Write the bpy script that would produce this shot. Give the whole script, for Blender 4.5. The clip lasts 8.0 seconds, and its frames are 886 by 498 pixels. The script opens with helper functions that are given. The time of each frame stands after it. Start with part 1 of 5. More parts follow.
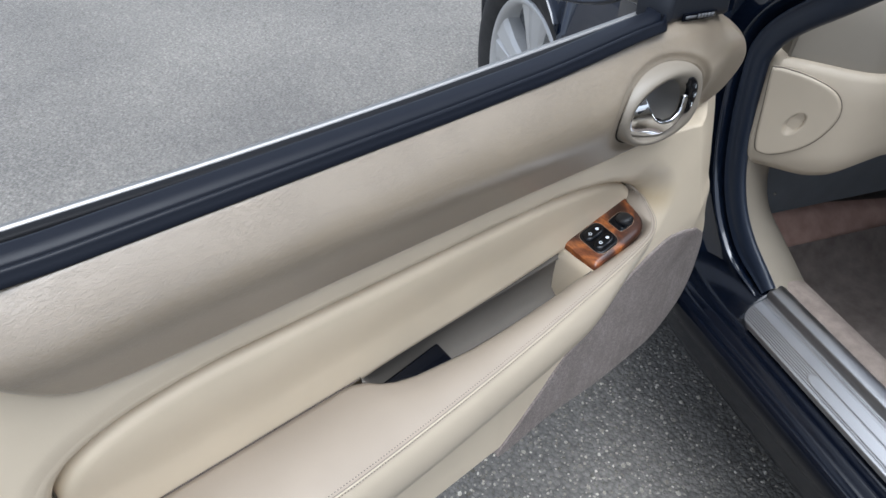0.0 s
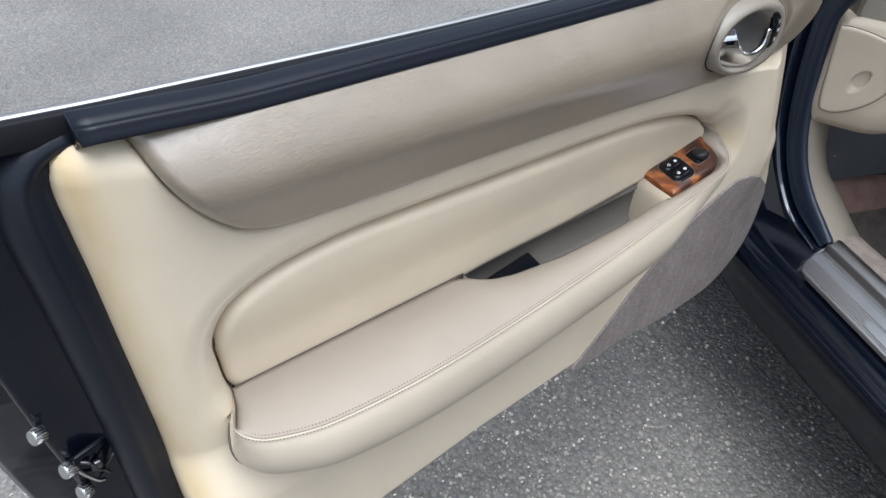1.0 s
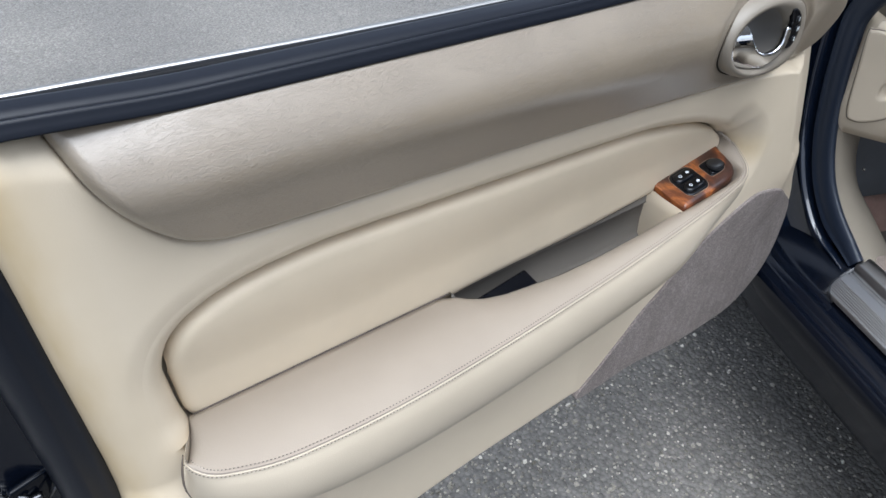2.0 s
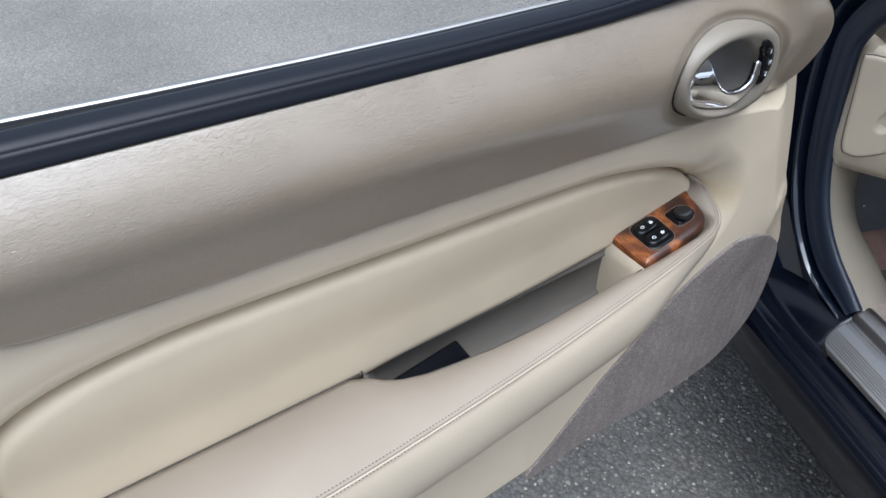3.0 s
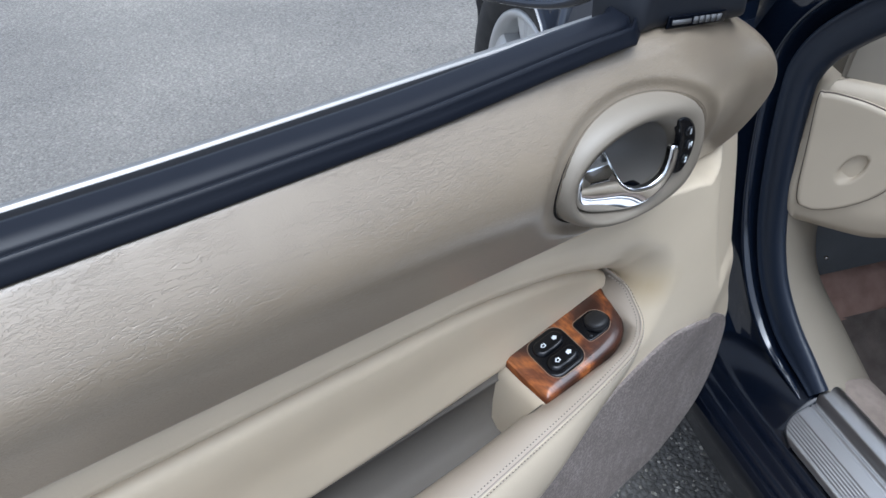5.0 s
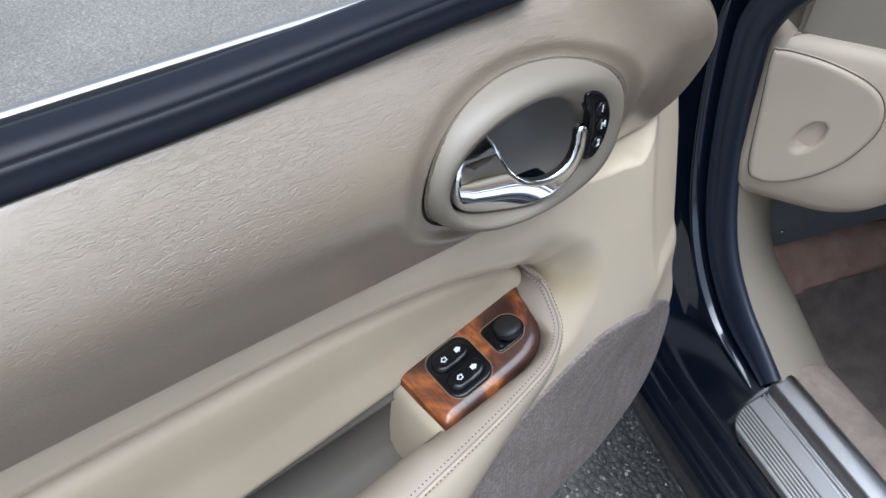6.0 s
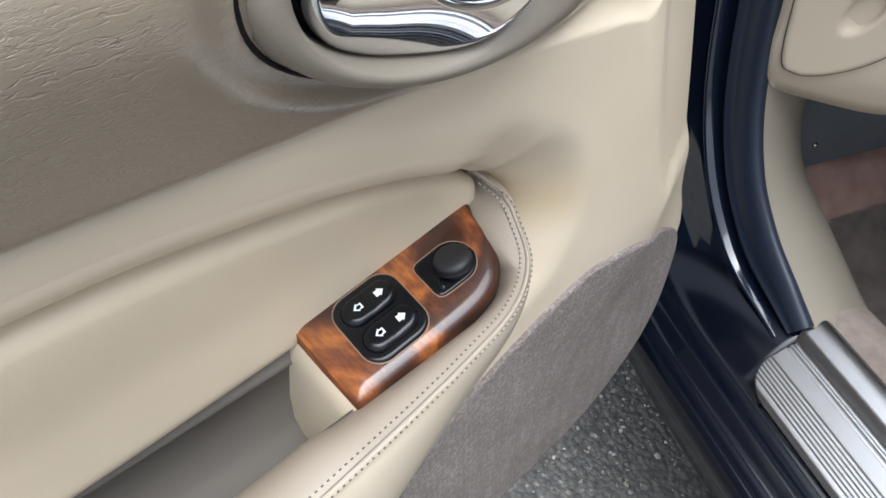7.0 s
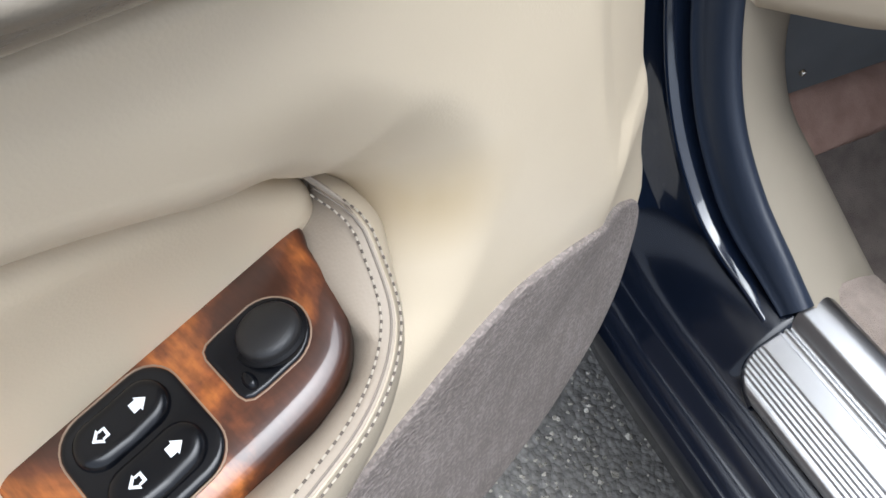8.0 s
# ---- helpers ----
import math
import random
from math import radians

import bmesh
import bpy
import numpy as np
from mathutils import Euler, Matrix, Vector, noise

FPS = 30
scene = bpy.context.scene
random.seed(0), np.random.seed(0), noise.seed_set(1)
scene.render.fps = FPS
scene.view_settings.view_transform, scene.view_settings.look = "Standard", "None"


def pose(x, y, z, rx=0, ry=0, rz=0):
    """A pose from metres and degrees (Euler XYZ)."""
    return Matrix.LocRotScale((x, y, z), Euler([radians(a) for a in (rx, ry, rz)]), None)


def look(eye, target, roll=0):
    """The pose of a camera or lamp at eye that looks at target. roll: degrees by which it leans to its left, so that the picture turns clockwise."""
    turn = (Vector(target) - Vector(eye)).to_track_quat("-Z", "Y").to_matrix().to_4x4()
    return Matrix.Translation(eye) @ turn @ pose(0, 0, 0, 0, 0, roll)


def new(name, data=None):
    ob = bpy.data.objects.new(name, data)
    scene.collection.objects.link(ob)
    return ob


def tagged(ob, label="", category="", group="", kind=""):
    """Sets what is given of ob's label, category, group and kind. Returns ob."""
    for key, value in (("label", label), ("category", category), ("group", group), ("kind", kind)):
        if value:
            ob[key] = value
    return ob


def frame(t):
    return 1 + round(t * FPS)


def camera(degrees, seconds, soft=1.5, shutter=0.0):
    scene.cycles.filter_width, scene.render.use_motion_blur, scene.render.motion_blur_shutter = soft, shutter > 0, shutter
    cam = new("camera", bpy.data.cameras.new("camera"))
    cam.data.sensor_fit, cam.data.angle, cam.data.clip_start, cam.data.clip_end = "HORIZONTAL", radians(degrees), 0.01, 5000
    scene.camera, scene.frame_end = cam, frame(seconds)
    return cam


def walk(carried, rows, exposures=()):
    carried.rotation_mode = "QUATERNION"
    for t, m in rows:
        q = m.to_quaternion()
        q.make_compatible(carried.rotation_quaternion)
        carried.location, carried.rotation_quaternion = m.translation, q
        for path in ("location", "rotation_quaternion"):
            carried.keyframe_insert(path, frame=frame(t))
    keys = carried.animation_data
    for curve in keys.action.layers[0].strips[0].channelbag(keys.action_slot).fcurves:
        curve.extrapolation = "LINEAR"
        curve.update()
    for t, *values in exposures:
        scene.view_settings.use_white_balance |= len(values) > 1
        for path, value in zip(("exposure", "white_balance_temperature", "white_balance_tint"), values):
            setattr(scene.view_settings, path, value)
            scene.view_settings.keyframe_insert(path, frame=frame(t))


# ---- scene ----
cam = camera(60.0, 8.0)
PATH = [
    (0, (0.0301, -0.3932, 1.2313), (0.9985, 0.6611, 0.0446), 2.50),
    (0.5, (-0.0779, -0.4090, 1.2099), (0.8501, 0.6608, 0.0047), 3.00),
    (1, (-0.1090, -0.4371, 1.1941), (0.8171, 0.6606, 0.0112), 3.20),
    (1.5, (-0.0964, -0.4360, 1.1718), (0.8151, 0.6957, 0.0102), 2.60),
    (3, (0.0999, -0.3845, 1.1300), (0.9655, 0.8132, 0.0000), 0.70),
    (3.5, (0.1490, -0.3717, 1.1262), (1.0172, 0.8345, 0.0074), 0.40),
    (4, (0.2008, -0.3405, 1.1179), (1.0778, 0.8610, 0.0019), 0.10),
    (4.5, (0.2603, -0.3027, 1.1132), (1.1491, 0.8808, -0.0140), -0.20),
    (6, (0.4295, -0.2340, 1.0686), (1.3369, 0.8155, -0.1693), 0.40),
    (6.5, (0.4833, -0.2195, 1.0156), (1.3684, 0.7862, -0.2743), 0.90),
    (7, (0.5320, -0.1763, 0.9412), (1.3829, 0.7950, -0.3980), 0.30),
    (7.5, (0.5789, -0.1310, 0.8779), (1.4020, 0.7870, -0.5143), -0.40),
    (8, (0.6556, -0.1089, 0.8537), (1.4878, 0.7247, -0.5859), -1.10),
]
walk(cam, [(t, look(eye, target, roll)) for t, eye, target, roll in PATH], [(0, 1.30, 5750, 8), (1.5, 1.34, 5740, 8), (3.0, 1.29, 5620, 8), (4.5, 1.30, 5480, 8), (6.0, 1.38, 5580, 8), (7.0, 1.61, 5900, 8), (7.5, 1.77, 5960, 8), (8, 1.86, 5900, 8)])
# end of path

# ---------------------------------------------------------------- light
world = bpy.data.worlds.new("sky")
scene.world = world
world.use_nodes = True
wn = world.node_tree.nodes
wl = world.node_tree.links
sky = wn.new("ShaderNodeTexSky")
sky.sky_type = "NISHITA"
sky.sun_disc = False
sky.sun_elevation = radians(78)
sky.sun_rotation = radians(190)
sky.air_density, sky.dust_density, sky.ozone_density = 0.65, 3.5, 1.0
# thin cloud washes most of the blue out of the sky
cloud = wn.new("ShaderNodeHueSaturation")
cloud.inputs["Saturation"].default_value = 0.30
wl.new(sky.outputs[0], cloud.inputs["Color"])
wl.new(cloud.outputs[0], wn["Background"].inputs[0])
wn["Background"].inputs[1].default_value = 0.125
sun_data = bpy.data.lights.new("sun", "SUN")
sun_data.energy, sun_data.angle, sun_data.color = 1.3, radians(60), (1.0, 0.985, 0.965)
sun = new("sun", sun_data)
sun.matrix_world = look((0, 0, 0), (0.06, 0.20, -1.0))


# ---------------------------------------------------------------- materials
def mat(name, color, rough=0.5, metal=0.0, coat=0.0, spec=0.5):
    m = bpy.data.materials.new(name)
    m.use_nodes = True
    b = m.node_tree.nodes["Principled BSDF"]
    b.inputs["Base Color"].default_value = (*color, 1)
    b.inputs["Roughness"].default_value = rough
    b.inputs["Metallic"].default_value = metal
    b.inputs["Coat Weight"].default_value = coat
    b.inputs["Coat Roughness"].default_value = 0.04
    b.inputs["Specular IOR Level"].default_value = spec
    return m


class Nodes:
    """Short hand for building one material's nodes."""

    def __init__(self, m):
        self.t = m.node_tree
        self.b = self.t.nodes["Principled BSDF"]
        c = self.t.nodes.new("ShaderNodeTexCoord")
        self.xyz = c.outputs["Object"]

    def add(self, kind, **inputs):
        n = self.t.nodes.new(kind)
        for k, v in inputs.items():
            key = k.replace("_", " ")
            if isinstance(v, bpy.types.NodeSocket):
                self.t.links.new(v, n.inputs[key])
            else:
                n.inputs[key].default_value = v
        return n

    def scaled(self, sx, sy, sz, rz=0.0):
        n = self.add("ShaderNodeMapping", Vector=self.xyz)
        n.inputs["Scale"].default_value = (sx, sy, sz)
        n.inputs["Rotation"].default_value = (0, 0, rz)
        return n.outputs[0]

    def noise(self, scale, vec=None, detail=4.0, rough=0.55):
        return self.add("ShaderNodeTexNoise", Vector=vec or self.xyz, Scale=scale, Detail=detail, Roughness=rough).outputs[0]

    def ramp(self, fac, stops):
        n = self.t.nodes.new("ShaderNodeValToRGB")
        self.t.links.new(fac, n.inputs[0])
        e = n.color_ramp.elements
        while len(e) < len(stops):
            e.new(0.5)
        for el, (p, c) in zip(e, stops):
            el.position = p
            el.color = (*c, 1) if len(c) == 3 else c
        return n.outputs[0]

    def mix(self, fac, a, b, mode="MIX"):
        n = self.t.nodes.new("ShaderNodeMix")
        n.data_type, n.blend_type = "RGBA", mode
        for i, v in ((0, fac), (6, a), (7, b)):
            if isinstance(v, bpy.types.NodeSocket):
                self.t.links.new(v, n.inputs[i])
            else:
                n.inputs[i].default_value = v if i == 0 else (*v, 1)
        return n.outputs[2]

    def math(self, op, a, b=0.0):
        n = self.t.nodes.new("ShaderNodeMath")
        n.operation = op
        for i, v in ((0, a), (1, b)):
            if isinstance(v, bpy.types.NodeSocket):
                self.t.links.new(v, n.inputs[i])
            else:
                n.inputs[i].default_value = v
        return n.outputs[0]

    def bump(self, height, strength, distance, normal=None):
        n = self.add("ShaderNodeBump", Height=height, Strength=strength, Distance=distance)
        if normal:
            self.t.links.new(normal, n.inputs["Normal"])
        return n.outputs[0]

    def out(self, color=None, rough=None, normal=None):
        for k, v in (("Base Color", color), ("Roughness", rough), ("Normal", normal)):
            if v is not None:
                self.t.links.new(v, self.b.inputs[k])


def grained(name, color, rough, grain=900.0, grain_h=0.00015, wrinkles=0.0, vary=0.10, worn=None):
    """Leather and grained plastic: fine pebble, faint cloudy tone, optional creases."""
    m = mat(name, color, rough)
    n = Nodes(m)
    cloud = n.noise(9.0, detail=3.0)
    lo = tuple(c * (1 - vary) for c in color)
    hi = tuple(min(1.0, c * (1 + vary)) for c in color)
    col = n.ramp(cloud, [(0.3, lo), (0.7, hi)])
    if worn:
        # yellowed band along the rear edge and a rubbed patch ahead of the armrest
        sep = n.add("ShaderNodeSeparateXYZ", Vector=n.xyz)
        blot = n.noise(16.0, n.scaled(1.0, 1.0, 0.4), detail=4.0)
        slant = n.math("ADD", sep.outputs["X"], n.math("MULTIPLY", sep.outputs["Z"], 0.055))
        band = n.ramp(slant, [(0.0, (0.25, 0.25, 0.25)), (0.012, (1, 1, 1)), (0.030, (0.3, 0.3, 0.3)), (0.055, (0, 0, 0))])
        band = n.math("MULTIPLY", band, n.ramp(blot, [(0.30, (0.25, 0.25, 0.25)), (0.62, (1, 1, 1))]))
        dx = n.math("MULTIPLY", n.math("SUBTRACT", sep.outputs["X"], 0.780), 26.0)
        dz = n.math("MULTIPLY", n.math("SUBTRACT", sep.outputs["Z"], 0.660), 34.0)
        rr = n.math("SQRT", n.math("ADD", n.math("MULTIPLY", dx, dx), n.math("MULTIPLY", dz, dz)))
        rub = n.math("MULTIPLY", n.ramp(rr, [(0.0, (0.8, 0.8, 0.8)), (1.0, (0, 0, 0))]), n.ramp(blot, [(0.35, (0.5, 0.5, 0.5)), (0.6, (1, 1, 1))]))
        col = n.mix(n.math("MINIMUM", n.math("ADD", band, rub), 1.0), col, worn)
    v = n.add("ShaderNodeTexVoronoi", Vector=n.xyz, Scale=grain)
    nor = n.bump(v.outputs["Distance"], 0.35, grain_h)
    if wrinkles:
        height = None
        for freq, stretch, turn in ((430.0, 0.16, -0.05), (620.0, 0.22, 0.12)):
            mp = n.add("ShaderNodeMapping", Vector=n.xyz)
            mp.inputs["Scale"].default_value = (stretch, 1.0, 1.0)
            mp.inputs["Rotation"].default_value = (0.0, 0.08 + turn, 0.0)
            f = n.add("ShaderNodeTexNoise", Vector=mp.outputs[0], Scale=freq, Detail=2.0, Roughness=0.6, Distortion=0.2).outputs[0]
            ridge = n.ramp(n.math("ABSOLUTE", n.math("SUBTRACT", f, 0.5)), [(0.0, (0, 0, 0)), (0.028, (1, 1, 1))])
            where = n.ramp(n.noise(freq * 0.045, n.scaled(0.5, 1.0, 1.0), detail=5.0, rough=0.7), [(0.43, (1, 1, 1)), (0.58, (0, 0, 0))])
            line = n.math("MAXIMUM", ridge, where)
            height = line if height is None else n.math("MULTIPLY", height, line)
        sep = n.add("ShaderNodeSeparateXYZ", Vector=n.xyz)
        height = n.math("MAXIMUM", height, n.ramp(sep.outputs["X"], [(0.40, (0, 0, 0)), (0.60, (0.1, 0.1, 0.1))]))
        nor = n.bump(height, wrinkles, 0.0007, nor)
    n.out(col, n.math("ADD", n.math("MULTIPLY", cloud, 0.14), rough - 0.07), nor)
    return m


M_ROLL = grained("taupe_leather", (0.224, 0.182, 0.130), 0.38, 800, 0.0002, 0.53, 0.06)
M_ROLL.node_tree.nodes["Principled BSDF"].inputs["Specular IOR Level"].default_value = 0.5
M_ROLL.node_tree.nodes["Principled BSDF"].inputs["Coat Weight"].default_value = 0.9
M_ROLL.node_tree.nodes["Principled BSDF"].inputs["Coat Roughness"].default_value = 0.32
M_ROLL.node_tree.nodes["Principled BSDF"].inputs["Coat IOR"].default_value = 1.6
M_TRIM = grained("cream_vinyl", (0.645, 0.55, 0.410), 0.45, 900, 0.00012, 0, 0.04, (0.50, 0.375, 0.195))
M_INSERT = grained("cream_leather", (0.645, 0.545, 0.398), 0.48, 900, 0.00012, 0, 0.05)
M_SIDE = grained("sand_leather", (0.49, 0.42, 0.318), 0.42, 850, 0.00018, 0, 0.05)
M_ARM = grained("mauve_leather", (0.318, 0.270, 0.216), 0.42, 850, 0.00018, 0, 0.05)
M_BEZEL = grained("taupe_plastic", (0.205, 0.178, 0.140), 0.45, 1200, 0.0001, 0, 0.03)
M_BOWL = grained("grey_plastic", (0.21, 0.195, 0.175), 0.5, 1200, 0.0001, 0, 0.03)
M_POCKET = grained("pocket_felt", (0.155, 0.139, 0.118), 0.8, 1500, 0.0002, 0, 0.06)
M_THREAD = grained("pale_thread", (0.38, 0.333, 0.268), 0.7, 2500, 0.0002, 0, 0.05)
# needle holes, and the shade drawn into narrow joints
M_HOLE_SHADE = mat("hole_and_joint_shade", (0.09, 0.072, 0.058), 0.8)
M_DASH = grained("dash_vinyl", (0.50, 0.425, 0.32), 0.5, 1000, 0.0001, 0, 0.05)
# cream vinyl taken darker for the shade inside the doorway
M_KICK_SHADE = grained("shaded_kick_vinyl", (0.27, 0.235, 0.183), 0.55, 1000, 0.0001, 0, 0.05)
M_DASHTOP = grained("dash_top_taupe", (0.25, 0.22, 0.175), 0.55, 1000, 0.0001, 0, 0.04)
M_BLACK = mat("black_plastic", (0.003, 0.0035, 0.005), 0.24, 0, 0, 0.35)
M_MATT = grained("matt_black_plastic", (0.007, 0.009, 0.014), 0.55, 1400, 0.0001, 0, 0.1)
M_SEAM = mat("seam_shadow", (0.20, 0.17, 0.14), 0.8)
M_RIM = mat("worn_rim", (0.22, 0.15, 0.10), 0.5)
M_KNOB = grained("worn_knob", (0.012, 0.012, 0.013), 0.5, 1500, 0.0001, 0, 0.25)
M_GLOSSBLACK = mat("black_case", (0.002, 0.003, 0.006), 0.10, 0, 0, 0.13)
M_WHITE = mat("white_print", (0.75, 0.78, 0.8), 0.5)
M_CHROME = mat("chrome", (0.85, 0.86, 0.88), 0.04, 1.0)
M_BRIGHT = mat("bright_strip", (0.40, 0.39, 0.375), 0.48, 1.0)
M_STEEL = mat("steel", (0.6, 0.6, 0.58), 0.25, 1.0)
M_LATCH = mat("dark_steel", (0.12, 0.12, 0.125), 0.35, 1.0)
M_PALE = mat("pale_print", (0.11, 0.112, 0.115), 0.5)
M_MIRROR = mat("mirror_glass", (0.9, 0.92, 0.92), 0.0, 1.0)
M_PAINT = mat("black_paint", (0.006, 0.010, 0.021), 0.2, 0.0, 0.8, 0.4)
# body paint darkened, its reflection cut, for dark surroundings it would mirror
M_DIMPAINT = mat("dimmed_paint", (0.003, 0.0045, 0.009), 0.16, 0.0, 0.0, 0.32)
k = Nodes(M_DIMPAINT)
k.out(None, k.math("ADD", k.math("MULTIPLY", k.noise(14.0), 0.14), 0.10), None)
M_RUBBER = mat("rubber", (0.017, 0.023, 0.037), 0.45, 0, 0, 0.35)
M_GAP = mat("black_seal_and_shade", (0.003, 0.003, 0.004), 0.6, 0, 0, 0.2)
M_SATIN = mat("satin_seal", (0.005, 0.0065, 0.011), 0.42, 0, 0, 0.22)
M_STRIP = mat("strip_rubber", (0.007, 0.009, 0.014), 0.45, 0, 0, 0.3)
for m_, s_, h_ in ((M_RUBBER, 60, 0.0006), (M_STRIP, 60, 0.0006), (M_SATIN, 40, 0.0002)):
    k = Nodes(m_)
    c_ = k.noise(s_)
    k.out(None, k.math("ADD", k.math("MULTIPLY", c_, 0.2), 0.26), k.bump(k.noise(600.0), 0.2, h_))
k = Nodes(M_PAINT)
k.out(None, k.math("ADD", k.math("MULTIPLY", k.noise(20.0), 0.08), 0.08), None)

M_CARPET = mat("carpet", (0.15, 0.13, 0.115), 0.95)
k = Nodes(M_CARPET)
vv = k.add("ShaderNodeTexVoronoi", Vector=k.scaled(1.0, 1.0, 1.0, 0), Scale=520.0)
knit = k.add("ShaderNodeTexVoronoi", Vector=k.scaled(0.5, 1.0, 1.0, 0), Scale=400.0)
knit.inputs["Randomness"].default_value = 0.6
pile = k.math("ADD", k.math("MULTIPLY", vv.outputs["Distance"], -0.6), k.math("MULTIPLY", knit.outputs["Distance"], 0.75))
tone = k.ramp(k.noise(25.0), [(0.3, (0.245, 0.208, 0.186)), (0.7, (0.335, 0.288, 0.262))])
k.out(k.mix(k.ramp(pile, [(0.0, (0.5, 0.5, 0.5)), (0.25, (0, 0, 0))]), tone, (0.110, 0.092, 0.082)), None, k.bump(pile, 0.8, 0.0014))
M_FLOOR = mat("floor_carpet", (0.12, 0.09, 0.075), 0.95)
k = Nodes(M_FLOOR)
k.out(k.ramp(k.noise(35.0), [(0.3, (0.145, 0.118, 0.102)), (0.7, (0.225, 0.188, 0.162))]), None, k.bump(k.noise(700.0), 0.8, 0.002))
M_UNDER = grained("grey_felt", (0.14, 0.15, 0.16), 0.7, 1200, 0.0002, 0, 0.15)
M_FOOT = mat("footrest_brown", (0.17, 0.095, 0.07), 0.7)
k = Nodes(M_FOOT)
k.out(k.ramp(k.noise(30.0), [(0.3, (0.38, 0.235, 0.185)), (0.7, (0.52, 0.34, 0.27))]), None, k.bump(k.noise(500.0), 0.5, 0.001))
M_SILLCARPET = mat("sill_carpet", (0.30, 0.24, 0.20), 0.95)
k = Nodes(M_SILLCARPET)
k.out(k.ramp(k.noise(60.0), [(0.3, (0.205, 0.165, 0.138)), (0.7, (0.285, 0.235, 0.198))]), None, k.bump(k.noise(900.0), 0.7, 0.0015))

M_ALU = mat("aluminium", (0.34, 0.34, 0.345), 0.3, 1.0)
k = Nodes(M_ALU)
k.out(None, k.math("ADD", k.math("MULTIPLY", k.noise(25.0), 0.12), 0.26), None)

M_WOOD = mat("burr_walnut", (0.3, 0.12, 0.04), 0.36, 0.0, 0.6, 0.3)
M_WOOD.node_tree.nodes["Principled BSDF"].inputs["Coat Roughness"].default_value = 0.06
k = Nodes(M_WOOD)
wv = k.add("ShaderNodeTexNoise", Vector=k.scaled(1.0, 0.6, 1.0, 0.9), Scale=19.0, Detail=6.0, Roughness=0.5, Distortion=1.1)
figure = k.add("ShaderNodeTexNoise", Vector=k.scaled(1.0, 0.35, 1.0, 0.5), Scale=60.0, Detail=4.0, Roughness=0.6, Distortion=0.8)
fine = k.noise(520.0, k.scaled(1.0, 0.2, 1.0, 0.6), detail=3.0)
wcol = k.ramp(wv.outputs[0], [(0.32, (0.016, 0.008, 0.006)), (0.42, (0.065, 0.022, 0.011)), (0.48, (0.20, 0.060, 0.020)), (0.54, (0.46, 0.150, 0.036)), (0.61, (0.22, 0.064, 0.020)), (0.72, (0.060, 0.021, 0.011))])
wcol = k.mix(k.ramp(figure.outputs[0], [(0.42, (0, 0, 0)), (0.62, (0.55, 0.55, 0.55))]), wcol, (0.045, 0.016, 0.009))
k.out(k.mix(k.ramp(fine, [(0.35, (0, 0, 0)), (0.7, (0.4, 0.4, 0.4))]), wcol, (0.025, 0.009, 0.005)), None, None)

M_ASPHALT = mat("asphalt", (0.12, 0.12, 0.115), 0.8)
k = Nodes(M_ASPHALT)
va = k.add("ShaderNodeTexVoronoi", Vector=k.xyz, Scale=115.0)
vb = k.add("ShaderNodeTexVoronoi", Vector=k.xyz, Scale=230.0)
big = k.noise(1.1, detail=5.0)
patch = k.ramp(big, [(0.3, (0.72, 0.72, 0.73)), (0.7, (1.24, 1.23, 1.21))])
stone = k.ramp(va.outputs["Color"], [(0.1, (0.142, 0.134, 0.120)), (0.6, (0.170, 0.160, 0.143)), (0.95, (0.222, 0.209, 0.187))])
gap = k.ramp(va.outputs["Distance"], [(0.40, (1, 1, 1)), (0.80, (0.68, 0.68, 0.68))])
k.out(k.mix(1.0, k.mix(1.0, stone, gap, "MULTIPLY"), patch, "MULTIPLY"), k.ramp(vb.outputs["Color"], [(0.2, (0.45, 0.45, 0.45)), (0.8, (0.85, 0.85, 0.85))]),
      k.bump(vb.outputs["Distance"], 0.4, -0.0020, k.bump(va.outputs["Distance"], 0.8, -0.004)))
M_STONE = mat("stone_chips", (0.18, 0.178, 0.17), 0.6)
k = Nodes(M_STONE)
gi = k.t.nodes.new("ShaderNodeNewGeometry")
k.out(k.ramp(gi.outputs["Random Per Island"], [(0.0, (0.125, 0.114, 0.091)), (0.5, (0.262, 0.241, 0.196)), (0.88, (0.39, 0.36, 0.296)), (1.0, (0.62, 0.58, 0.49))]), k.ramp(k.noise(300.0), [(0.3, (0.10, 0.10, 0.10)), (0.7, (0.45, 0.45, 0.45))]),
      k.bump(k.noise(500.0), 0.5, 0.001))


# ---------------------------------------------------------------- mesh helpers
def curve(points, n=24, closed=False):
    """A smooth line (Catmull-Rom) through points, n steps a span."""
    p = np.array(points, float)
    if closed:
        p = np.vstack([p[-1], p, p[0], p[1]])
    else:
        p = np.vstack([2 * p[0] - p[1], p, 2 * p[-1] - p[-2]])
    rows = []
    for i in range(1, len(p) - 2):
        t = np.linspace(0, 1, n, endpoint=False)[:, None]
        a, b, c, d = p[i - 1], p[i], p[i + 1], p[i + 2]
        rows.append(0.5 * (2 * b + (c - a) * t + (2 * a - 5 * b + 4 * c - d) * t ** 2 + (3 * b - a - 3 * c + d) * t ** 3))
    if not closed:
        rows.append(p[-2][None])
    return np.vstack(rows)


def evenly(line, n):
    """n points at even steps along a line."""
    s = np.concatenate([[0], np.cumsum(np.linalg.norm(np.diff(line, axis=0), axis=1))])
    k = np.linspace(0, s[-1], n)
    return np.stack([np.interp(k, s, line[:, i]) for i in range(line.shape[1])], 1)


def smooth(v):
    v = np.clip(v, 0, 1)
    return v * v * (3 - 2 * v)


